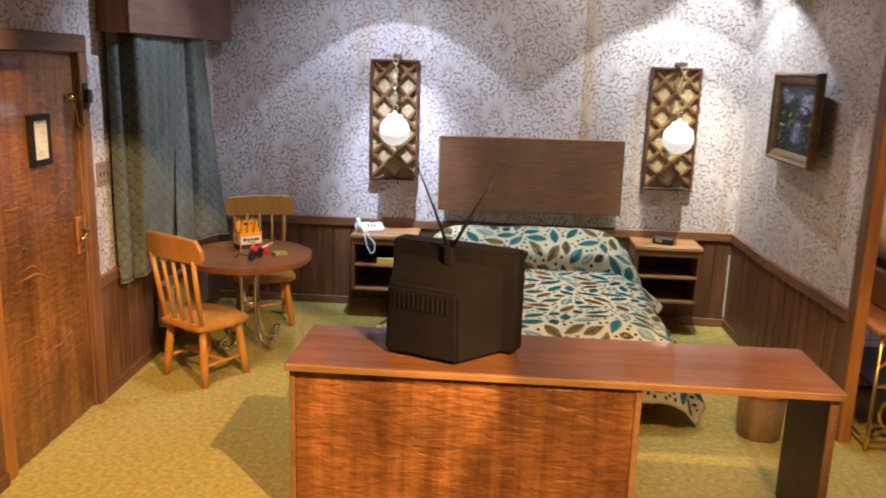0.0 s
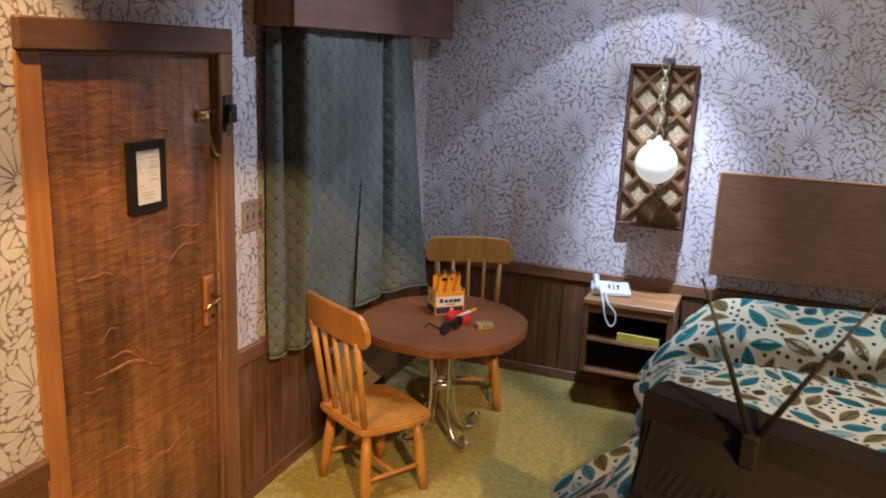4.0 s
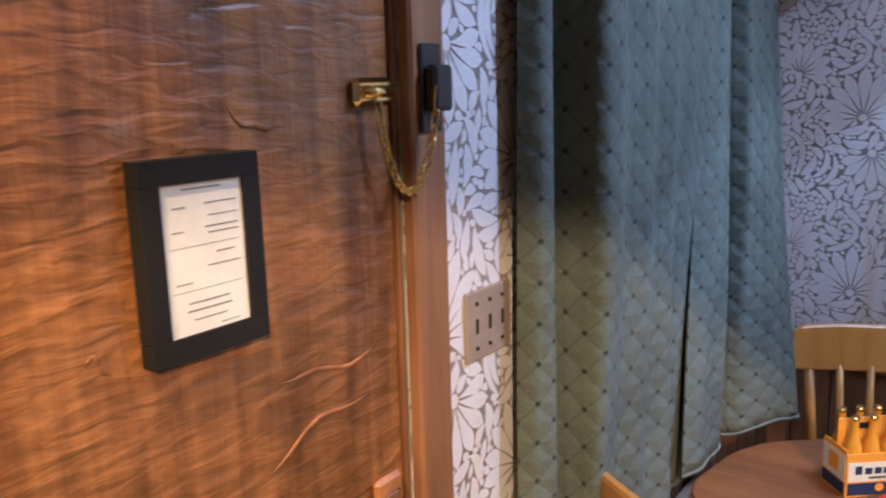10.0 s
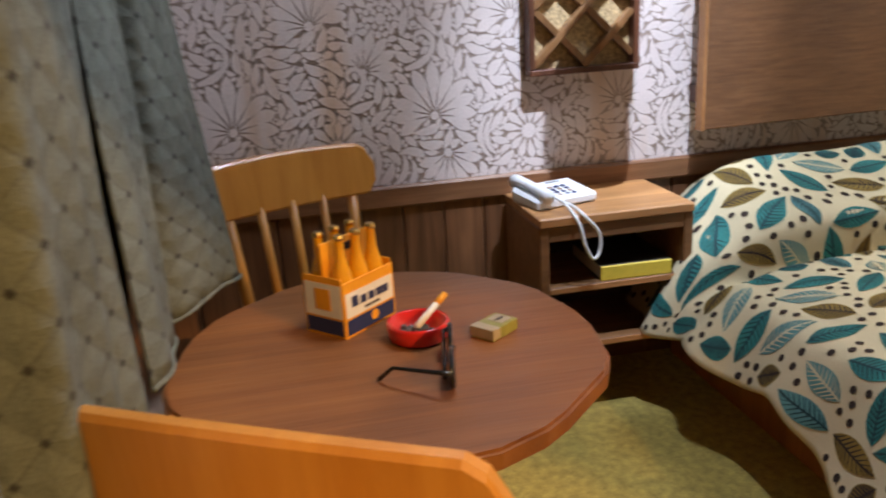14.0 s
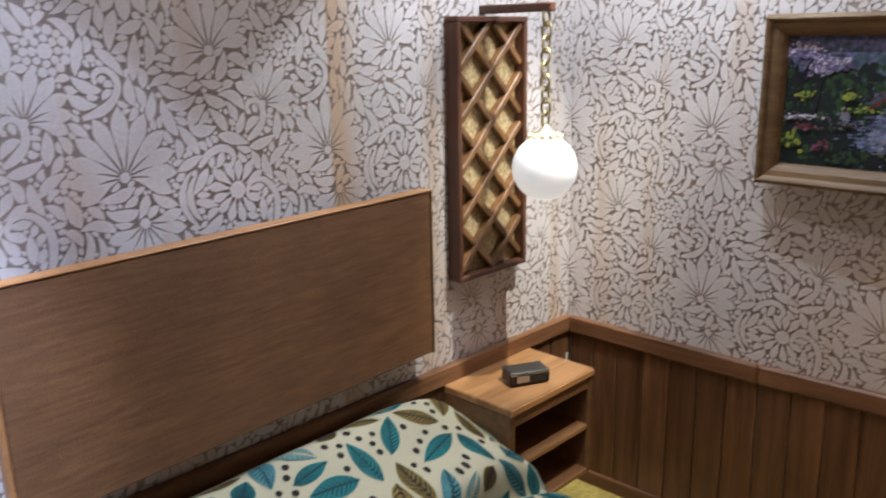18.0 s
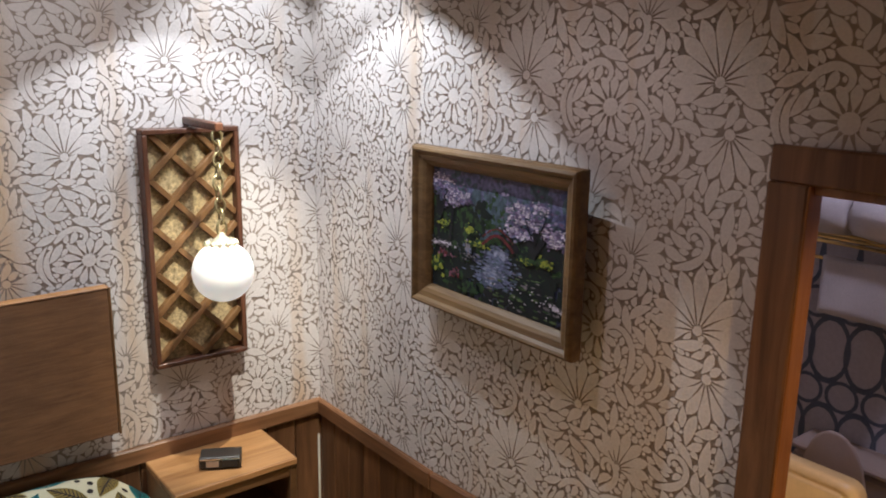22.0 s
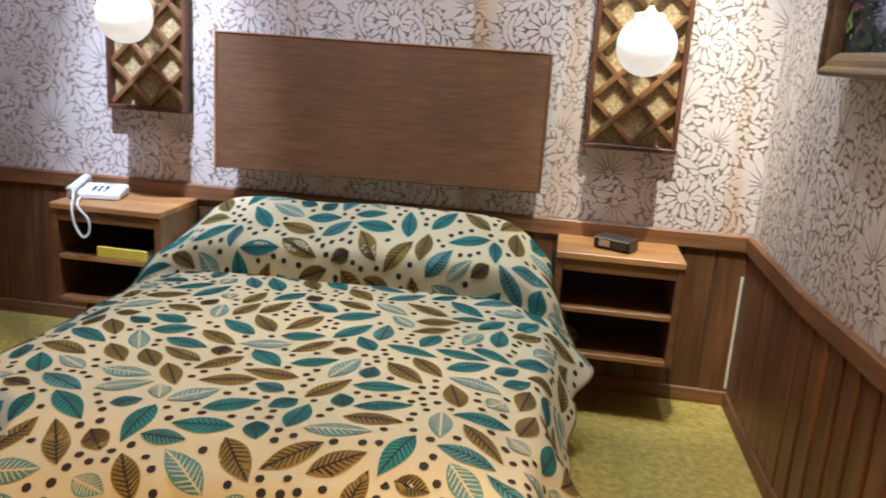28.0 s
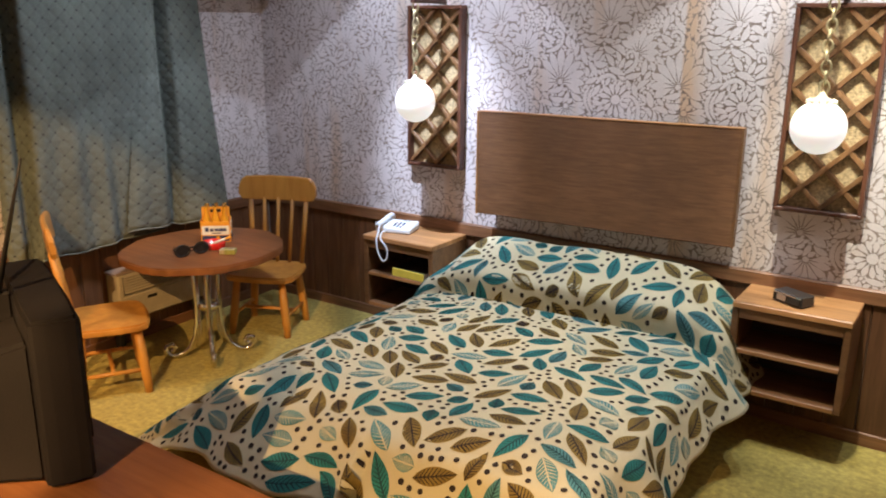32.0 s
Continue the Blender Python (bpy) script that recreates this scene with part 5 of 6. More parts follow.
def print_spread(seed=11):
    """Leaves of three dyes with their veins, and dots between, laid on the cloth."""
    rnd = random.Random(seed)
    cell = 0.006
    cols, rows = int(2.8 / cell), int(QMAX / cell) + 2
    used = np.zeros((rows, cols), bool)
    sets = {k: ([], []) for k in ("teal", "pale", "olive", "dark", "tealvein", "cream", "dot")}

    def add(key, pts, faces, lift):
        vs, fs = sets[key]
        n = len(vs)
        vs.extend(on_spread(p, q, lift) for p, q in pts)
        fs.extend([tuple(n + k for k in f) for f in faces])

    def free(pts, pad):
        idx = [(int((q) / cell), int((p + 1.5) / cell)) for p, q in pts]
        for r, c in idx:
            if not (0 <= r < rows and 0 <= c < cols) or used[max(0, r - pad) : r + pad + 1, max(0, c - pad) : c + pad + 1].any():
                return False
        return True

    def mark(pts):
        for p, q in pts:
            used[int(q / cell), int((p + 1.5) / cell)] = True

    def inside(p, q):
        return 0.01 < q < QMAX - 0.01 and abs(p) < hem(p, min(flat_run(q), LONG)) - 0.012

    placed = 0
    for turn in range(60000):
        length, width = rnd.uniform(0.150, 0.186), rnd.uniform(0.064, 0.078)
        if turn > 36000:
            length, width = rnd.uniform(0.120, 0.145), rnd.uniform(0.052, 0.062)
        if rnd.random() < 0.06:
            length, width = rnd.uniform(0.085, 0.10), rnd.uniform(0.062, 0.075)
        if turn % 4 == 0:
            p, q = rnd.uniform(-1.4, 1.2), rnd.uniform(0, QMAX)
        a = rnd.uniform(0, 2 * math.pi)
        if not inside(p, q) or used[int(q / cell), int((p + 1.5) / cell)]:
            continue
        ca, sa = math.cos(a), math.sin(a)

        def at(s, w):
            return (p + length * (s - 0.5) * ca - w * sa, q + length * (s - 0.5) * sa + w * ca)

        def half(s):
            return 0.5 * width * math.sin(math.pi * s ** 0.88) ** 0.92 if 0 < s < 1 else 0.0

        rough = [at(s / 10, f * half(s / 10)) for s in range(11) for f in (-1, 0, 1)]
        if not all(inside(*c) for c in rough) or not free(rough, 1):
            continue
        cover = [at(s / 32, f / 6 * half(s / 32)) for s in range(33) for f in range(-6, 7)]
        if not inside(p, q) or not all(inside(*c) for c in cover) or not free(cover, 1):
            continue
        mark(cover)
        placed += 1
        kind = rnd.choice(("teal", "teal", "teal", "pale", "pale", "pale", "olive", "olive", "olive"))
        pts = [at(k / 8, f * half(k / 8)) for k in range(9) for f in (-1, 0, 1)]
        add(kind, pts, [q4 for k in range(8) for q4 in ((3 * k, 3 * k + 1, 3 * k + 4, 3 * k + 3), (3 * k + 1, 3 * k + 2, 3 * k + 5, 3 * k + 4))], 0.0022)
        vein = {"teal": "tealvein", "olive": "dark", "pale": "cream" if rnd.random() < 0.6 else "tealvein"}[kind]
        w = 0.0027 if vein != "cream" else 0.0024
        pts = [at(0.02 + 0.94 * k / 6, f * w) for k in range(7) for f in (-1, 1)]
        add(vein, pts, [(2 * k, 2 * k + 1, 2 * k + 3, 2 * k + 2) for k in range(6)], 0.0034)
        for k in range(9):
            s0 = 0.08 + 0.80 * k / 9
            for f in (-1, 1):
                s1 = min(0.97, s0 + 0.13)
                o = f * half(s1) * 0.88
                th = (0.030 if vein == "cream" else 0.040) * (0.15 / length)
                add(vein, [at(s0, f * w), at(s0 + th, f * w), at(s1 + th * 0.6, o), at(s1, o)], [(0, 1, 2, 3)], 0.0034)
    for _ in range(26000):
        p, q = rnd.uniform(-1.4, 1.2), rnd.uniform(0.03, QMAX - 0.03)
        r = rnd.uniform(0.0108, 0.0128)
        cover = [(p, q)] + [(p + f * r * math.cos(w), q + f * r * math.sin(w)) for w in (0, 0.79, 1.57, 2.36, 3.14, 3.93, 4.71, 5.5) for f in (0.5, 1.0)]
        if not all(inside(*c) for c in cover) or not free(cover, 1):
            continue
        halo = [(p + 1.35 * r * math.cos(w), q + 1.35 * r * math.sin(w)) for w in (0, 0.79, 1.57, 2.36, 3.14, 3.93, 4.71, 5.5)]
        mark(cover + [c for c in halo if inside(*c)])
        add("dot", [(p, q)] + [(p + r * math.cos(k * 0.7854), q + r * math.sin(k * 0.7854)) for k in range(8)], [(0, k + 1, (k + 1) % 8 + 1) for k in range(8)], 0.0022)
    for key, material in (("teal", M_TEAL), ("pale", M_PALETEAL), ("olive", M_OLIVE), ("dark", M_DARKDYE), ("tealvein", M_TEALVEIN), ("cream", M_SPREAD), ("dot", M_DARKDYE)):
        name = {"dot": "dot_print", "dark": "vein_print", "tealvein": "vein_print", "cream": "vein_print"}.get(key, "leaf_print")
        me = bpy.data.meshes.new(name)
        me.from_pydata(sets[key][0], [], sets[key][1])
        me.materials.append(material)
        ob = new(name, me)
        ob.parent = spread
        tagged(ob, "", "", "", "stuff")


print_spread()

headboard = thing("headboard", pose(2.560, 0, 0.872), "wide brown wood-veneer headboard fixed to the wall", "headboard")


def board(x0, x1, out, back, z0, z1, bevel):
    """A slice of the headboard, which stands off the wall a little more at one end."""
    bm = bx(x0, x1, -out, -back, z0, z1, bevel)
    for v in bm.verts:
        v.co.y -= 0.082 * (0.734 - v.co.x) / 1.474
    return bm


part("panel", board(-0.728, 0.726, 0.088, 0.040, 0, 0.595, 0.005), M_HEAD, headboard)
part("edge_strip", board(-0.740, -0.728, 0.091, 0.040, -0.004, 0.599, 0.003), M_EDGE, headboard, "pale worn edge strip")
part("edge_strip", board(0.726, 0.734, 0.091, 0.040, -0.004, 0.599, 0.003), M_LATTICE, headboard)
part("edge_strip", board(-0.728, 0.726, 0.091, 0.040, 0.595, 0.601, 0.002), M_EDGE, headboard)
for z in (0.08, 0.46):
    bm = bx(-0.70, 0.70, -0.040, -0.0015, z, z + 0.06, 0)
    for v in bm.verts:
        if v.co.y < -0.02:
            v.co.y -= 0.082 * (0.734 - v.co.x) / 1.474
    part("batten", bm, M_PANEL, headboard)


# ---- nightstands ----
def nightstand(x, y1, label):
    n = thing("nightstand", pose(x, 0, 0.235), label, "nightstand", "nightstands")
    wd = 0.522
    part("top", bx(0, wd, y1, -0.032, 0.425, 0.455, 0.004), M_NIGHT_LIT, n)
    part("worn_edge", bx(0.002, wd - 0.002, y1 - 0.003, y1, 0.428, 0.452, 0.001), M_EDGE, n, "pale worn front edge")
    part("fascia", bx(0.032, wd - 0.032, y1 + 0.006, y1 + 0.026, 0.375, 0.425, 0.003), M_NIGHT_SHADED, n)
    part("side", bx(0, 0.032, y1 + 0.004, -0.032, 0, 0.425, 0.004), M_NIGHT_SHADED, n)
    part("side", bx(wd - 0.032, wd, y1 + 0.004, -0.032, 0, 0.425, 0.004), M_NIGHT_SHADED, n)
    part("bottom", bx(0.032, wd - 0.032, y1 + 0.004, -0.032, 0, 0.024, 0.003), M_NIGHT_SHADED, n)
    part("shelf", bx(0.032, wd - 0.032, y1 + 0.008, -0.042, 0.198, 0.220, 0.003), M_NIGHT_SHADED, n)
    for z in (0.220, 0.024):
        part("worn_edge", bx(0.034, wd - 0.034, y1 + (0.005 if z > 0.1 else 0.001), y1 + (0.008 if z > 0.1 else 0.004), z - 0.020, z - 0.001, 0.001), M_EDGE, n, "pale worn front edge")
    part("back", bx(0.032, wd - 0.032, -0.042, -0.032, 0.024, 0.425, 0), M_DARK_SHADED, n)
    return n


nightstand(1.154, -0.405, "brown wooden wall-hung nightstand with two open shelves holding a yellow book")
nightstand(3.392, -0.366, "brown wooden wall-hung nightstand with two empty open shelves")

phone = thing("telephone", pose(1.272, -0.205, 0.69, 0, 0, 14), "pale blue-white desk telephone with a looped cord", "telephone")
bm = bx(-0.115, 0.115, -0.085, 0.085, 0, 0.034, 0.008)
for v in bm.verts:
    v.co.z *= 1 + 5.0 * max(0, v.co.y + 0.02)
part("base", bm, M_WHITE, phone)
part("handset", tube([(-0.085, -0.105, 0.046), (-0.085, -0.060, 0.056), (-0.085, 0.060, 0.068), (-0.085, 0.105, 0.062)], [0.024, 0.017, 0.017, 0.025], 10), M_WHITE, phone, "", True)
for i in range(3):
    for j in range(4):
        part("key", move(bx(-0.008, 0.008, -0.007, 0.007, 0, 0.006, 0.002), Matrix.Translation((-0.010 + 0.026 * i, -0.055 + 0.022 * j, 0.033 + 0.0035 * j))), M_BLUE if (i + j) % 3 else M_PLATE, phone)
part("label_strip", move(bx(-0.030, 0.030, -0.008, 0.008, 0, 0.003, 0.001), Matrix.Translation((0.035, 0.060, 0.046)) @ pose(0, 0, 0, 14)), M_BLACKIRON, phone)
cord = [(-0.075, -0.112, 0.050), (-0.060, -0.160, 0.030), (-0.050, -0.215, -0.020), (-0.035, -0.225, -0.090), (-0.005, -0.225, -0.140), (0.022, -0.222, -0.120), (0.020, -0.222, -0.060), (-0.020, -0.218, -0.010), (-0.035, -0.170, 0.020), (-0.030, -0.090, 0.022)]
fine = []
for k in range(len(cord) - 1):
    a, b, c, d = (Vector(cord[min(max(k + o, 0), len(cord) - 1)]) for o in (-1, 0, 1, 2))
    for s in (0, 0.25, 0.5, 0.75):
        fine.append(0.5 * (2 * b + (c - a) * s + (2 * a - 5 * b + 4 * c - d) * s * s + (3 * b - a - 3 * c + d) * s ** 3))
part("cord", tube(fine, 0.0055, 7), M_WHITE, phone, "white looped cord", True)

book = thing("telephone_book", pose(1.490, -0.245, 0.455, 0, 0, -2), "thick yellow telephone book lying on the shelf", "book")
part("pages", bx(-0.118, 0.118, -0.138, 0.14, 0.003, 0.047, 0.001), M_PAPER, book)
part("cover", bx(-0.122, 0.122, -0.136, 0.14, 0.047, 0.050, 0.001), M_BLACKIRON, book, "dark cover")
part("cover", bx(-0.122, 0.122, -0.136, 0.14, 0.0, 0.003, 0.001), M_BLACKIRON, book)
part("spine", bx(-0.122, 0.122, -0.146, -0.138, 0, 0.050, 0.003), M_YELLOW, book, "bright yellow spine")

radio = thing("clock_radio", pose(3.634, -0.238, 0.69, 0, 0, -28), "small dark clock radio with a pale dial", "clock radio")
part("case", bx(-0.082, 0.082, -0.045, 0.045, 0.004, 0.056, 0.005), mat("grey_case", (0.045, 0.038, 0.035), 0.4, 0.1), radio)
part("face", bx(-0.078, 0.078, -0.049, -0.045, 0.008, 0.052, 0.002), M_BLACKGLOSS, radio)
part("dial", bx(-0.055, -0.005, -0.0505, -0.049, 0.016, 0.042, 0), M_PLATE, radio, "pale pinkish dial")
part("trim", bx(-0.078, 0.078, -0.0505, -0.049, 0.046, 0.051, 0), M_CHROME, radio)
part("grille", bx(0.010, 0.068, -0.0505, -0.049, 0.014, 0.042, 0), M_BLACKIRON, radio)
for x in (-0.06, 0.06):
    part("foot", bx(x - 0.012, x + 0.012, -0.03, 0.03, 0, 0.004, 0), M_BLACK, radio)

# ---- lattice panels and globe lamps ----
PW, PH = 0.392, 0.965


def lattice_panel(x, label):
    p = thing("lattice_panel", pose(x, -0.0015, 1.088), label, "wall panel", "lattice panels")
    part("backing", bx(0.010, PW - 0.010, -0.016, 0, 0.010, PH - 0.010, 0), M_BURLAP, p, "coarse tan burlap")
    part("frame_rail", bx(0, PW, -0.064, 0, PH - 0.020, PH, 0.003), M_PANEL, p)
    part("frame_rail", bx(0, PW, -0.064, 0, 0, 0.020, 0.003), M_PANEL, p)
    part("frame_rail", bx(0, 0.020, -0.064, 0, 0.020, PH - 0.020, 0.003), M_PANEL, p)
    part("frame_rail", bx(PW - 0.020, PW, -0.064, 0, 0.020, PH - 0.020, 0.003), M_PANEL, p)
    step, lo, hi = 0.186, 0.020, PW - 0.020
    for sign in (1, -1):
        for k in range(-3, 8):
            c = 0.030 + k * step if sign > 0 else 0.030 + k * step + 0.02
            # the line z = c + sign * (x - lo), cut to the frame
            pts = []
            for xx in (lo, hi):
                zz = c + (xx - lo if sign > 0 else hi - xx)
                pts.append((xx, zz))
            (xa, za), (xb, zb) = pts
            def cut(xa, za, xb, zb):
                for limit, keep in ((0.020, 1), (PH - 0.020, -1)):
                    if (za - limit) * keep < 0 and (zb - limit) * keep < 0:
                        return None
                    if (za - limit) * keep < 0:
                        f = (limit - za) / (zb - za)
                        xa, za = xa + f * (xb - xa), limit
                    elif (zb - limit) * keep < 0:
                        f = (limit - zb) / (za - zb)
                        xb, zb = xb + f * (xa - xb), limit
                return xa, za, xb, zb
            got = cut(xa, za, xb, zb)
            if not got or math.hypot(got[2] - got[0], got[3] - got[1]) < 0.03:
                continue
            xa, za, xb, zb = got
            length = math.hypot(xb - xa, zb - za)
            yo = -0.052 if sign > 0 else -0.049
            bm = bx(-length / 2, length / 2, yo, -0.016, -0.012, 0.012, 0.003)
            ang = math.degrees(math.atan2(zb - za, xb - xa))
            part("slat", move(bm, pose((xa + xb) / 2, 0, (za + zb) / 2, 0, -ang, 0)), M_LATTICE, p)
    return p


M_GLOBE = mat("opal_glass", (0.86, 0.87, 0.86), 0.12, spread=0.02)
gn = M_GLOBE.node_tree.nodes["Principled BSDF"]
gn.inputs["Emission Color"].default_value = (1.0, 0.97, 0.92, 1)
gn.inputs["Emission Strength"].default_value = 0.55
gn.inputs["Subsurface Weight"].default_value = 0.3


def pendant(x, y, z, label):
    g = thing("pendant_lamp", pose(x, y, z), label, "lamp", "pendant lamps")
    part("bracket", bx(-0.016, 0.016, -0.03, -y - 0.002, 2.062 - z, 2.092 - z, 0.004), M_PANEL, g, "square wooden bracket arm")
    part("chain", chain([(0.004 * math.sin(k), 0, 2.062 - z - (1.910 - z + 0.002) / 9 * k) for k in range(10)], 0.019, 0.0055), M_AGED, g, "aged brass chain", True)
    part("globe", lathe([(0.0, -0.117)] + [(0.117 * math.sin(a), -0.117 * math.cos(a)) for a in [math.pi * k / 20 for k in range(1, 19)]] + [(0.034, 0.116), (0.030, 0.126)], 36), M_GLOBE, g, "white opal glass globe", True)
    cap = part("cap", lathe([(0.050, 0.112), (0.046, 0.120), (0.026, 0.130), (0.016, 0.142), (0.010, 0.152), (0, 0.154)], 20), M_PALEBRASS, g, "filigree brass cap", True)
    for k in range(12):
        a = 2 * math.pi * k / 12
        part("petal", tube([(0.045 * math.cos(a), 0.045 * math.sin(a), 0.121), (0.058 * math.cos(a), 0.058 * math.sin(a), 0.114), (0.062 * math.cos(a), 0.062 * math.sin(a), 0.106)], [0.006, 0.008, 0.003], 6), M_PALEBRASS, cap)
    return g


lattice_panel(1.245, "dark wooden lattice panel over tan burlap beside the corner table")
lattice_panel(3.458, "dark wooden lattice panel over tan burlap near the bathroom side")
pendant(1.478, -0.300, 1.510, "white glass globe lamp hung by a chain above the telephone")
pendant(3.656, -0.300, 1.524, "white glass globe lamp hung by a chain above the clock radio")

# ---- framed landscape ----
picture = thing("framed_painting", pose(ROOM_X - 0.0015, -1.250, 1.462), "garden pond landscape painting in a brown moulded wooden frame", "painting")
M_FRAME = wood("frame_wood", (0.10, 0.052, 0.020), (0.21, 0.120, 0.046), "y", 0.52, 3, 0.4, 0.0)
FW, FH = 0.40, 0.575
bm = bmesh.new()
prof = [(0.0, 0.038), (0.0, 0.076), (0.006, 0.088), (0.014, 0.092), (0.022, 0.087), (0.030, 0.076), (0.048, 0.072), (0.060, 0.064), (0.066, 0.056), (0.072, 0.046), (0.072, 0.038)]
for (y0, z0), (y1, z1), inner in ((((-FW), 0.0), (FW, 0.0), 0), ((FW, 0.0), (FW, FH), 1), ((FW, FH), (-FW, FH), 2), ((-FW, FH), (-FW, 0.0), 3)):
    own = bmesh.new()
    rows = []
    for end in (0, 1):
        row = []
        for d, h in prof:
            ey, ez = ((y0, z0), (y1, z1))[end]
            sy, sz = (1 if ey < 0 else -1), (1 if ez < FH / 2 else -1)
            row.append(own.verts.new((-h, ey + sy * d, ez + sz * d)))
        rows.append(row)
    for k in range(len(prof) - 1):
        own.faces.new((rows[0][k], rows[0][k + 1], rows[1][k + 1], rows[1][k]))
    own.faces.new(rows[0])
    own.faces.new(rows[1][::-1])
    bmesh.ops.recalc_face_normals(own, faces=own.faces[:])
    part("frame_rail", own, M_FRAME, picture)
part("backing", bx(-0.020, 0.030, -FW + 0.21, FW - 0.21, 0.14, FH - 0.14, 0), M_PANEL, picture, "plain dark backing box")
part("canvas", bx(-0.036, -0.020, -FW + 0.06, FW - 0.06, 0.06, FH - 0.06, 0), mat("painted_water", (0.06, 0.075, 0.17), 0.6, spread=0.5, scale=7), picture, "painted canvas")


def painted(parent, seed=9):
    """Dabs of paint from back to front: sky, far trees, blossom, bushes, bridge, pond, lilies and flowers."""
    rnd = random.Random(seed)
    hues = {"sky": (0.30, 0.30, 0.58), "haze": (0.16, 0.24, 0.32), "trunk": (0.02, 0.018, 0.03), "blossom": (0.46, 0.38, 0.60), "pale": (0.85, 0.76, 0.90), "deep": (0.010, 0.022, 0.020), "green": (0.05, 0.13, 0.035),
            "lime": (0.34, 0.38, 0.04), "red": (0.30, 0.03, 0.04), "pink": (0.50, 0.16, 0.28), "shine": (0.34, 0.40, 0.66), "lily": (0.20, 0.30, 0.12), "stone": (0.42, 0.36, 0.42),
            "water": (0.62, 0.66, 0.95), "mauve": (0.30, 0.20, 0.42)}
    mats = {k: mat("paint_" + k, tuple((0.72 if k in ("pale", "blossom", "lime") else 0.42) * v for v in c), 0.8, spread=0.35, scale=60) for k, c in hues.items()}
    verts, faces, slots, names = [], [], [], list(hues)
    depth = [0.0365]
    w, h = FW - 0.070, FH - 0.14

    def dab(u, v, r, key, flat=1.0):
        depth[0] += 0.0000016
        n = len(verts)
        turn = rnd.uniform(0, 6.28)
        for k in range(6):
            a = turn + k * math.pi / 3
            rr = r * rnd.uniform(0.7, 1.2)
            uu, vv = min(max(u + rr * math.cos(a), 0), 1.54), min(max(v + rr * flat * math.sin(a), 0), 1)
            verts.append((-depth[0], w - uu / 1.54 * 2 * w, 0.070 + vv * h))
        faces.append(tuple(range(n, n + 6)))
        slots.append(names.index(key))

    def cloud(cx, cy, rx, ry, count, size, keys, flat=1.0):
        size *= 0.72
        for _ in range(int(count * 2.2)):
            a, s = rnd.uniform(0, 6.28), min(1.5, abs(rnd.gauss(0, 0.62)))
            dab(cx + rx * s * math.cos(a), cy + ry * s * math.sin(a), size * rnd.uniform(0.5, 1.3), rnd.choice(keys), flat)

    # sky, haze and the far tree, then the dark banks on both sides
    cloud(0.77, 0.88, 0.90, 0.18, 170, 0.09, ["sky", "sky", "haze"])
    cloud(0.80, 0.70, 0.17, 0.15, 80, 0.045, ["haze", "haze", "green"])
    cloud(0.22, 0.52, 0.50, 0.22, 190, 0.06, ["deep", "deep", "deep", "green"])
    cloud(0.48, 0.60, 0.18, 0.12, 80, 0.040, ["deep", "deep", "deep", "green"])
    cloud(1.28, 0.46, 0.42, 0.17, 190, 0.06, ["deep", "deep", "deep", "green"])
    cloud(0.20, 0.14, 0.42, 0.26, 220, 0.06, ["deep", "deep", "deep", "green"])
    cloud(1.15, 0.14, 0.55, 0.24, 240, 0.06, ["deep", "deep", "deep", "trunk"])
    # pond, narrow under the bridge and wide in front
    for v, half in ((0.43, 0.10), (0.38, 0.14), (0.33, 0.19), (0.28, 0.22), (0.23, 0.23), (0.18, 0.20)):
        cloud(0.82 - 0.25 * (0.43 - v), v, half, 0.035, 50, 0.040, ["shine", "shine", "haze", "sky"], 0.30)
    cloud(0.74, 0.25, 0.11, 0.08, 50, 0.034, ["water", "water", "shine"], 0.35)
    cloud(0.84, 0.425, 0.08, 0.025, 24, 0.026, ["water"], 0.5)
    for x0, y0, x1, y1 in ((0.09, 0.40, 0.08, 0.75), (0.24, 0.46, 0.27, 0.72), (1.21, 0.42, 1.21, 0.72), (1.20, 0.5, 1.08, 0.68), (1.22, 0.5, 1.34, 0.66), (0.10, 0.6, 0.19, 0.78)):
        for k in range(16):
            dab(x0 + (x1 - x0) * k / 15, y0 + (y1 - y0) * k / 15, 0.020, "trunk", 1.6)
    # blossom: mauve masses with paler sprays on top
    for cx, cy, rx, ry in ((0.12, 0.86, 0.19, 0.10), (0.32, 0.78, 0.17, 0.08), (1.04, 0.76, 0.18, 0.10), (1.26, 0.76, 0.20, 0.13), (1.42, 0.66, 0.13, 0.09), (1.04, 0.62, 0.13, 0.05)):
        cloud(cx, cy, rx, ry, 46, 0.030, ["blossom", "mauve", "mauve", "sky", "haze"], 0.6)
        for _ in range(6):
            a = rnd.uniform(0, 6.28)
            cloud(cx + 0.6 * rx * math.cos(a), cy + 0.6 * ry * math.sin(a), 0.42 * rx, 0.35 * ry, 15, 0.018, ["pale", "pale", "blossom", "blossom", "mauve"], 0.5)
    for x0, y0, x1, y1 in ((1.21, 0.56, 1.12, 0.74), (1.22, 0.58, 1.32, 0.74), (0.10, 0.66, 0.20, 0.82), (0.08, 0.7, 0.03, 0.82)):
        for k in range(12):
            dab(x0 + (x1 - x0) * k / 11, y0 + (y1 - y0) * k / 11, 0.008, "trunk", 1.4)
    # bushes, bank and bridge
    cloud(0.16, 0.555, 0.08, 0.030, 30, 0.024, ["lime", "lime", "green"], 0.6)
    cloud(0.49, 0.55, 0.07, 0.035, 34, 0.024, ["lime", "lime", "green"], 0.6)
    cloud(0.60, 0.455, 0.12, 0.028, 46, 0.024, ["lime", "green"], 0.6)
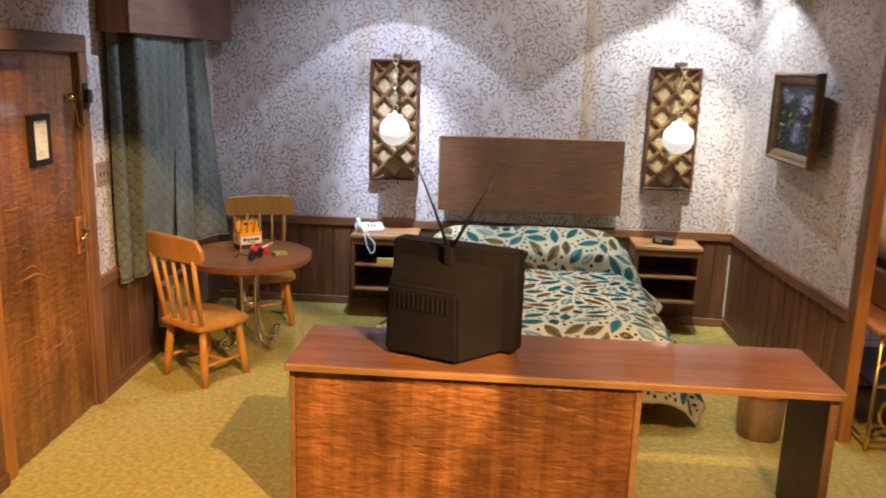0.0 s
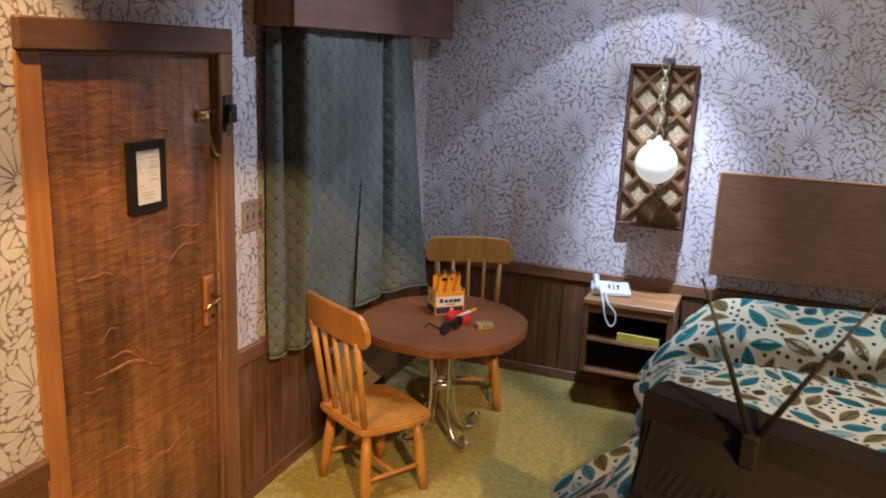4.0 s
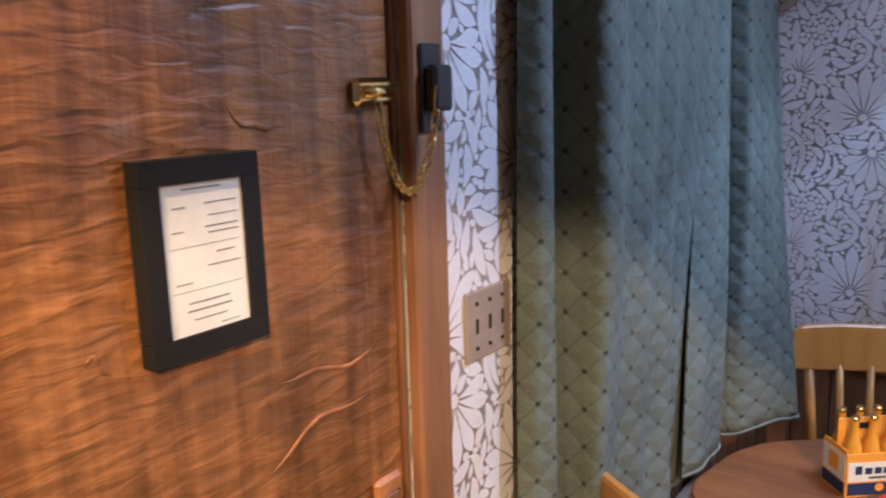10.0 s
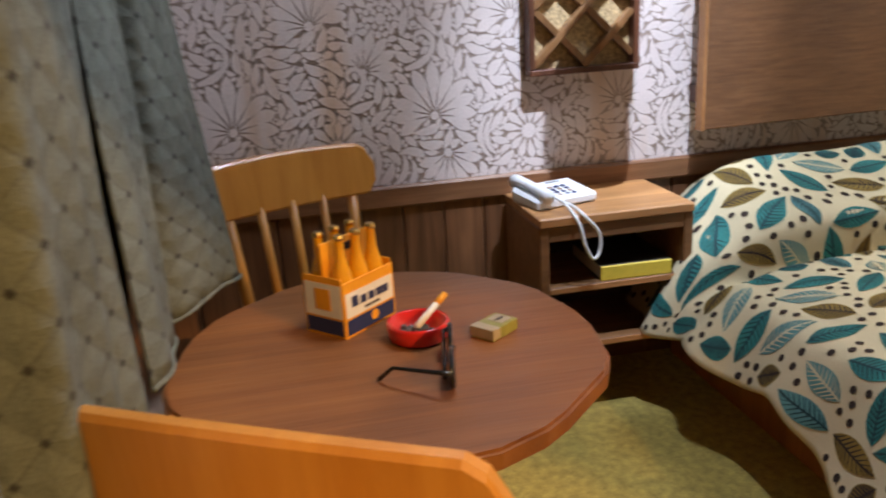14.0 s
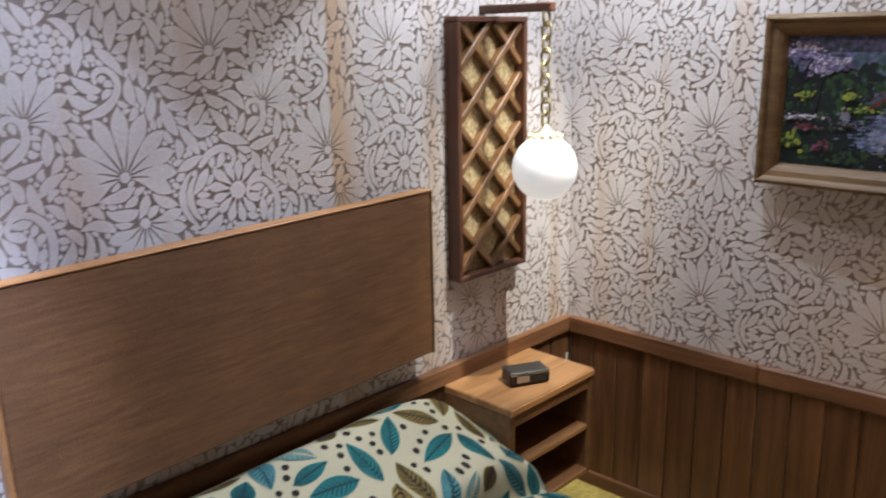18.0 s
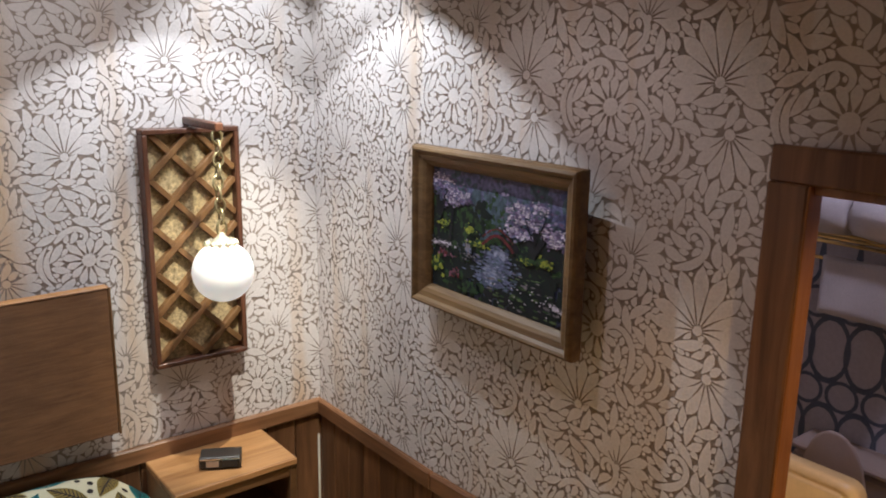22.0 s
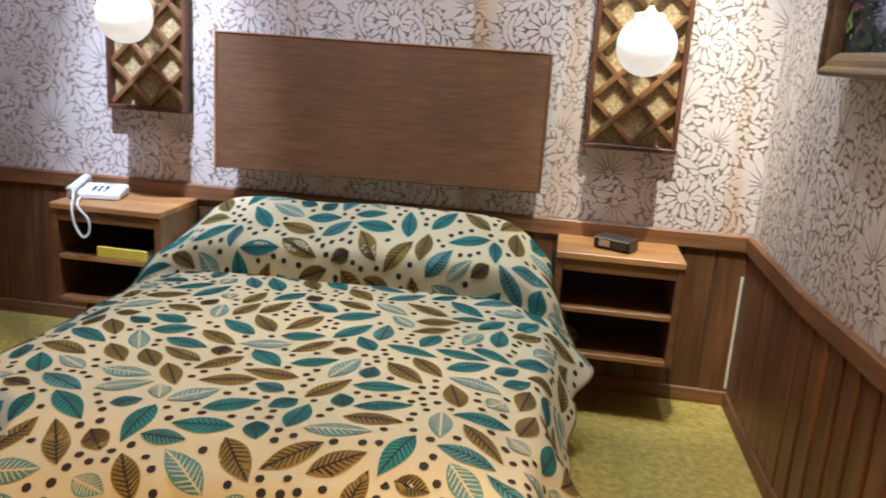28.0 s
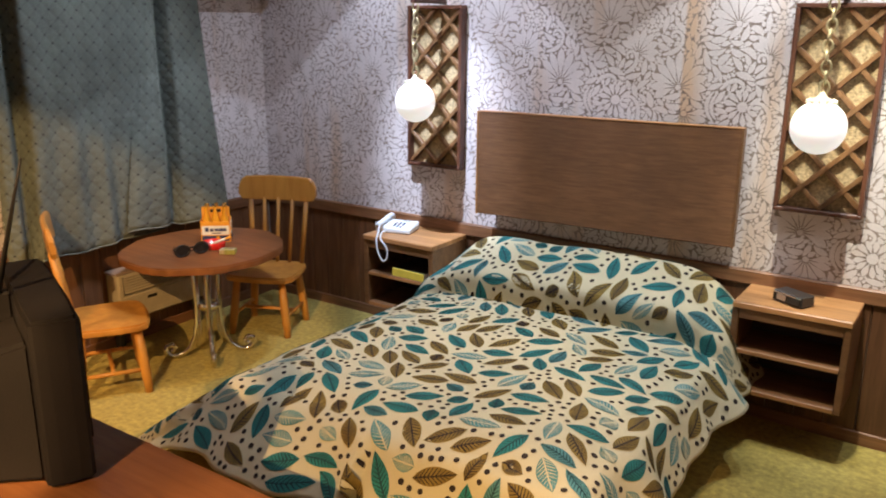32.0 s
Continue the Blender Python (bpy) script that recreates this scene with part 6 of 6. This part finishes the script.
    cloud(1.14, 0.43, 0.10, 0.035, 36, 0.022, ["lime", "green", "green"], 0.6)
    cloud(1.32, 0.45, 0.10, 0.035, 36, 0.022, ["lime", "lime", "green"], 0.6)
    cloud(0.14, 0.385, 0.19, 0.028, 50, 0.024, ["stone", "stone", "pale"], 0.35)
    cloud(0.48, 0.40, 0.035, 0.05, 20, 0.018, ["stone", "shine"])
    cloud(0.50, 0.34, 0.14, 0.025, 30, 0.022, ["stone", "deep", "deep"], 0.4)
    for k in range(30):
        q = k / 29
        dab(0.66 + 0.34 * q, 0.47 + 0.09 * math.sin(math.pi * q), 0.018, "red", 0.7)
        dab(0.66 + 0.34 * q, 0.53 + 0.08 * math.sin(math.pi * q), 0.009, "red", 0.7)
    # flowers in front, lily pads and a pale stone
    cloud(0.08, 0.20, 0.08, 0.08, 46, 0.024, ["green", "lime", "green"])
    cloud(0.20, 0.31, 0.09, 0.025, 34, 0.018, ["red", "pink", "deep"])
    cloud(0.30, 0.17, 0.08, 0.04, 40, 0.018, ["pink", "red", "deep"])
    cloud(0.50, 0.08, 0.12, 0.06, 46, 0.022, ["green", "green", "deep"])
    for _ in range(46):
        dab(rnd.uniform(0.72, 1.46), rnd.uniform(0.03, 0.24), rnd.uniform(0.018, 0.042), rnd.choice(["lily", "lily", "green", "stone"]), 0.28)
    for _ in range(12):
        dab(rnd.uniform(1.0, 1.3), rnd.uniform(0.24, 0.33), rnd.uniform(0.015, 0.035), rnd.choice(["lily", "stone"]), 0.25)
    for _ in range(22):
        dab(rnd.uniform(0.70, 1.40), rnd.uniform(0.04, 0.22), 0.009, "pale", 0.7)
    cloud(1.46, 0.15, 0.06, 0.035, 24, 0.022, ["stone", "pale"], 0.6)
    me = bpy.data.meshes.new("paint_layer")
    me.from_pydata(verts, [], faces)
    for m in mats.values():
        me.materials.append(m)
    me.polygons.foreach_set("material_index", slots)
    ob = new("paint_layer", me)
    ob.parent = parent
    return tagged(ob, "dabs of paint showing blossom, a red bridge and a pond", "", "", "stuff")


painted(picture)


# ---- bathroom ----
vanity = thing("vanity_table", pose(4.678, -1.96, 0), "narrow pale wooden vanity on scrolled brass legs", "vanity table")
part("top", bx(-0.315, 0.315, -0.41, 0.41, 0.680, 0.710, 0.006), M_EDGE, vanity)
for x in (-0.27, 0.27):
    for y in (-0.37, 0.37):
        part("leg", tube([(x, y, 0.680), (x, y, 0.02), (x * 1.03, y, 0.0)], 0.011, 8), M_BRASS, vanity, "", True)
    part("foot_rail", tube([(x, -0.37, 0.05), (x, 0.37, 0.05)], 0.009, 8), M_BRASS, vanity, "", True)
part("foot_rail", tube([(-0.27, -0.37, 0.05), (0.27, -0.37, 0.05)], 0.011, 8), M_BRASS, vanity, "", True)
part("cross_rail", tube([(-0.27, -0.37, 0.38), (0.27, -0.37, 0.38)], 0.011, 8), M_BRASS, vanity, "", True)
part("arch", tube([(-0.27 + 0.54 * k / 16, -0.37, 0.48 + 0.17 * math.sin(math.pi * k / 16)) for k in range(17)], 0.011, 8), M_BRASS, vanity, "curved brass arch", True)
for cx, turn in ((-0.14, 1), (0.12, -1)):
    part("scroll", tube([(cx + turn * (0.12 - 0.0045 * k) * math.cos(0.42 * k), -0.37, 0.21 + (0.13 - 0.0050 * k) * math.sin(0.42 * k)) for k in range(24)], 0.011, 8), M_BRASS, vanity, "brass scroll", True)
part("lower_shelf", bx(-0.26, 0.26, -0.36, 0.36, 0.355, 0.369, 0.003), M_BLACKGLOSS, vanity)

case = thing("train_case", pose(4.612, -1.995, 0.710, 0, 0, -90), "cream hard-shell vanity case with a metal rim and a fold-down handle", "case")


def shell_box(z0, z1, low, high):
    """A moulded half: an upright face with rounded corners, rounded over to its sides."""
    def corner(cx, cz, r, start):
        return [(cx + r * math.cos(start + k * math.pi / 10), cz + r * math.sin(start + k * math.pi / 10)) for k in range(6)]
    out = corner(0.33 - high, z1 - high, high, 0) + corner(-0.33 + high, z1 - high, high, math.pi / 2) + corner(-0.33 + low, z0 + low, low, math.pi) + corner(0.33 - low, z0 + low, low, 1.5 * math.pi)
    bm = slab(out, -0.06, 0.06, 0)
    bmesh.ops.bevel(bm, geom=[e for e in bm.edges if abs(e.verts[0].co.z - e.verts[1].co.z) < 1e-6], offset=0.018, segments=3, affect="EDGES")
    return move(bm, pose(0, 0, 0, 90))


M_CASE = mat("cream_case", (0.72, 0.52, 0.24), 0.38, spread=0.08, coat=0.2)
part("lower_shell", shell_box(0, 0.225, 0.03, 0.012), M_CASE, case, "", True)
part("rim", bx(-0.322, 0.322, -0.052, 0.052, 0.222, 0.278, 0.012), M_BLACKIRON, case, "dull metal rim")
part("lid", shell_box(0.275, 0.495, 0.025, 0.045), M_CASE, case, "rounded cream lid", True)
for x in (-0.22, 0.26):
    part("latch", bx(x - 0.02, x + 0.02, -0.066, -0.050, 0.225, 0.275, 0.004), M_BLACKIRON, case)
part("handle", tube([(x + 0.195, y + 0.112, z - 0.028) for x, y, z in [(-0.115, -0.172, 0.405), (-0.115, -0.200, 0.395), (-0.105, -0.212, 0.345), (-0.09, -0.214, 0.335), (0.05, -0.214, 0.335), (0.065, -0.212, 0.345), (0.075, -0.200, 0.395), (0.075, -0.172, 0.405)]], 0.013, 8), M_CASE, case, "cream moulded handle", True)
part("handle_recess", bx(0.095, 0.255, -0.063, -0.055, 0.322, 0.374, 0.002), M_BLACKIRON, case)

toilet = thing("toilet", pose(5.22, -1.92, 0, 0, 0, 90), "beige porcelain toilet with its lid raised", "toilet")
part("bowl", lathe([(0, 0), (0.13, 0), (0.12, 0.05), (0.10, 0.16), (0.15, 0.27), (0.185, 0.36), (0.19, 0.385), (0.15, 0.385), (0.11, 0.28), (0, 0.24)], 26), M_PORCELAIN, toilet, "", True)
part("tank", bx(-0.21, 0.21, -0.37, -0.20, 0.36, 0.84, 0.02), M_PORCELAIN, toilet)
part("tank_lid", bx(-0.22, 0.22, -0.375, -0.19, 0.84, 0.87, 0.01), M_PORCELAIN, toilet)
part("seat", move(lathe([(0.12, 0), (0.19, 0), (0.195, 0.012), (0.18, 0.022), (0.13, 0.022)], 26), Matrix.Translation((0, 0, 0.388))), M_PORCELAIN, toilet, "", True)
part("lid", move(lathe([(0, 0), (0.18, 0), (0.19, 0.010), (0.18, 0.022), (0, 0.024)], 26), Matrix.Translation((0.015, -0.150, 0.765)) @ pose(0, 0, 0, 82) @ Matrix.Diagonal((0.66, 1.25, 1, 1))), M_PORCELAIN, toilet, "raised oval lid", True)
part("flush_lever", tube([(0.14, -0.20, 0.70), (0.14, -0.175, 0.70), (0.08, -0.17, 0.69)], 0.008, 8), M_CHROME, toilet, "", True)

rack = thing("towel_rack", pose(BX, -1.82, 1.42), "brass wall rack with a shelf and a hanging bar", "towel rack")
for y in (-0.42, 0.36):
    part("bracket", tube([(0, y, 0.28), (-0.25, y, 0.28), (-0.25, y, 0.30)], 0.009, 8), M_BRASS, rack)
    part("bracket", tube([(-0.16, y, 0.28), (-0.16, y, 0.20)], 0.009, 8), M_BRASS, rack)
for x in (-0.03, -0.10, -0.17, -0.25):
    part("bar", tube([(x, -0.42, 0.285), (x, 0.36, 0.285)], 0.007, 8), M_BRASS, rack)
part("hanging_bar", tube([(-0.16, -0.42, 0.20), (-0.16, 0.36, 0.20)], 0.007, 8), M_BRASS, rack)


def terry(bm, seed):
    rnd = random.Random(seed)
    for v in bm.verts:
        v.co += Vector((rnd.uniform(-1, 1), rnd.uniform(-1, 1), rnd.uniform(-1, 1))) * 0.005
    return bm


for k, y in enumerate((-1.68, -1.972)):
    roll = thing("rolled_towel", pose(BX - 0.14, y, 1.712 + 0.099), "white rolled towel on the rack", "towel", "rolled towels")
    part("roll", terry(move(lathe([(0.0, -0.136), (0.05, -0.142), (0.092, -0.132), (0.097, -0.05), (0.097, 0.05), (0.092, 0.132), (0.05, 0.142), (0.0, 0.136)], 22), pose(0, 0, 0, 90)), k), M_TOWEL, roll, "", True)
    part("turn", terry(tube([((0.02 + 0.010 * j) * math.cos(0.8 * j), 0.142, (0.02 + 0.010 * j) * math.sin(0.8 * j)) for j in range(8)], 0.010, 6), k + 5), M_TOWEL, roll, "", True)
towel = thing("hanging_towel", pose(BX - 0.16, -1.876, 1.62), "white hand towel folded over the rack's bar", "towel")
bm = bmesh.new()
tw = [(-0.012 if k < 12 else 0.012, 0.012 - 0.0200 * k if k < 12 else 0.012 - 0.0200 * (23 - k)) for k in range(24)]
rows = [[bm.verts.new((x + 0.004 * math.sin(14 * y + z * 9), y, z)) for x, z in (tw[11::-1] + tw[:11:-1])] for y in [-0.143 + 0.286 * j / 16 for j in range(17)]]
for a, b in zip(rows, rows[1:]):
    for k in range(23):
        bm.faces.new((a[k], a[k + 1], b[k + 1], b[k]))
bmesh.ops.recalc_face_normals(bm, faces=bm.faces[:])
fold = part("cloth", bm, M_TOWEL, towel, "", True)
fold.modifiers.new("thickness", "SOLIDIFY").thickness = 0.010

# wall tiles of the bathroom, each a piece of its own on one shared mesh
tile_mesh = None
for i in range(8):
    for j in range(15):
        if tile_mesh is None:
            ob = part("tile", bx(0.003, 0.159, -0.008, 0.0, 0.003, 0.159, 0.002), M_TILE, bath_tiles)
            tile_mesh = ob.data
        else:
            ob = new("tile", tile_mesh)
            ob.parent = bath_tiles
        ob.location = (BX - 0.162 * (i + 1), BY, 0.01 + 0.162 * j)
# interlaced rings of the bathroom paper
rv, rf = [], []
for i in range(16):
    for j in range(7):
        for big in (0, 1):
            cy, cz = BY - 0.07 - 0.146 * i - 0.073 * big, 0.10 + 0.372 * j + 0.186 * big
            ry, rz = ((0.088, 0.146), (0.070, 0.068))[big]
            n = len(rv)
            for k in range(18):
                a = 2 * math.pi * k / 18
                for s in ((0.83, 1.0) if big == 0 else (0.78, 1.0)):
                    rv.append((BX - 0.0012 - 0.0003 * big - 0.0002 * (i % 2), cy + ry * s * math.cos(a), cz + rz * s * math.sin(a)))
            rf.extend((n + 2 * k, n + 2 * k + 1, n + 2 * ((k + 1) % 18) + 1, n + 2 * ((k + 1) % 18)) for k in range(18))
me = bpy.data.meshes.new("ring_print")
me.from_pydata(rv, [], rf)
me.materials.append(M_RING)
ob = new("ring_print", me)
ob.parent = bath_east
tagged(ob, "blue-grey interlaced circles", "", "", "stuff")
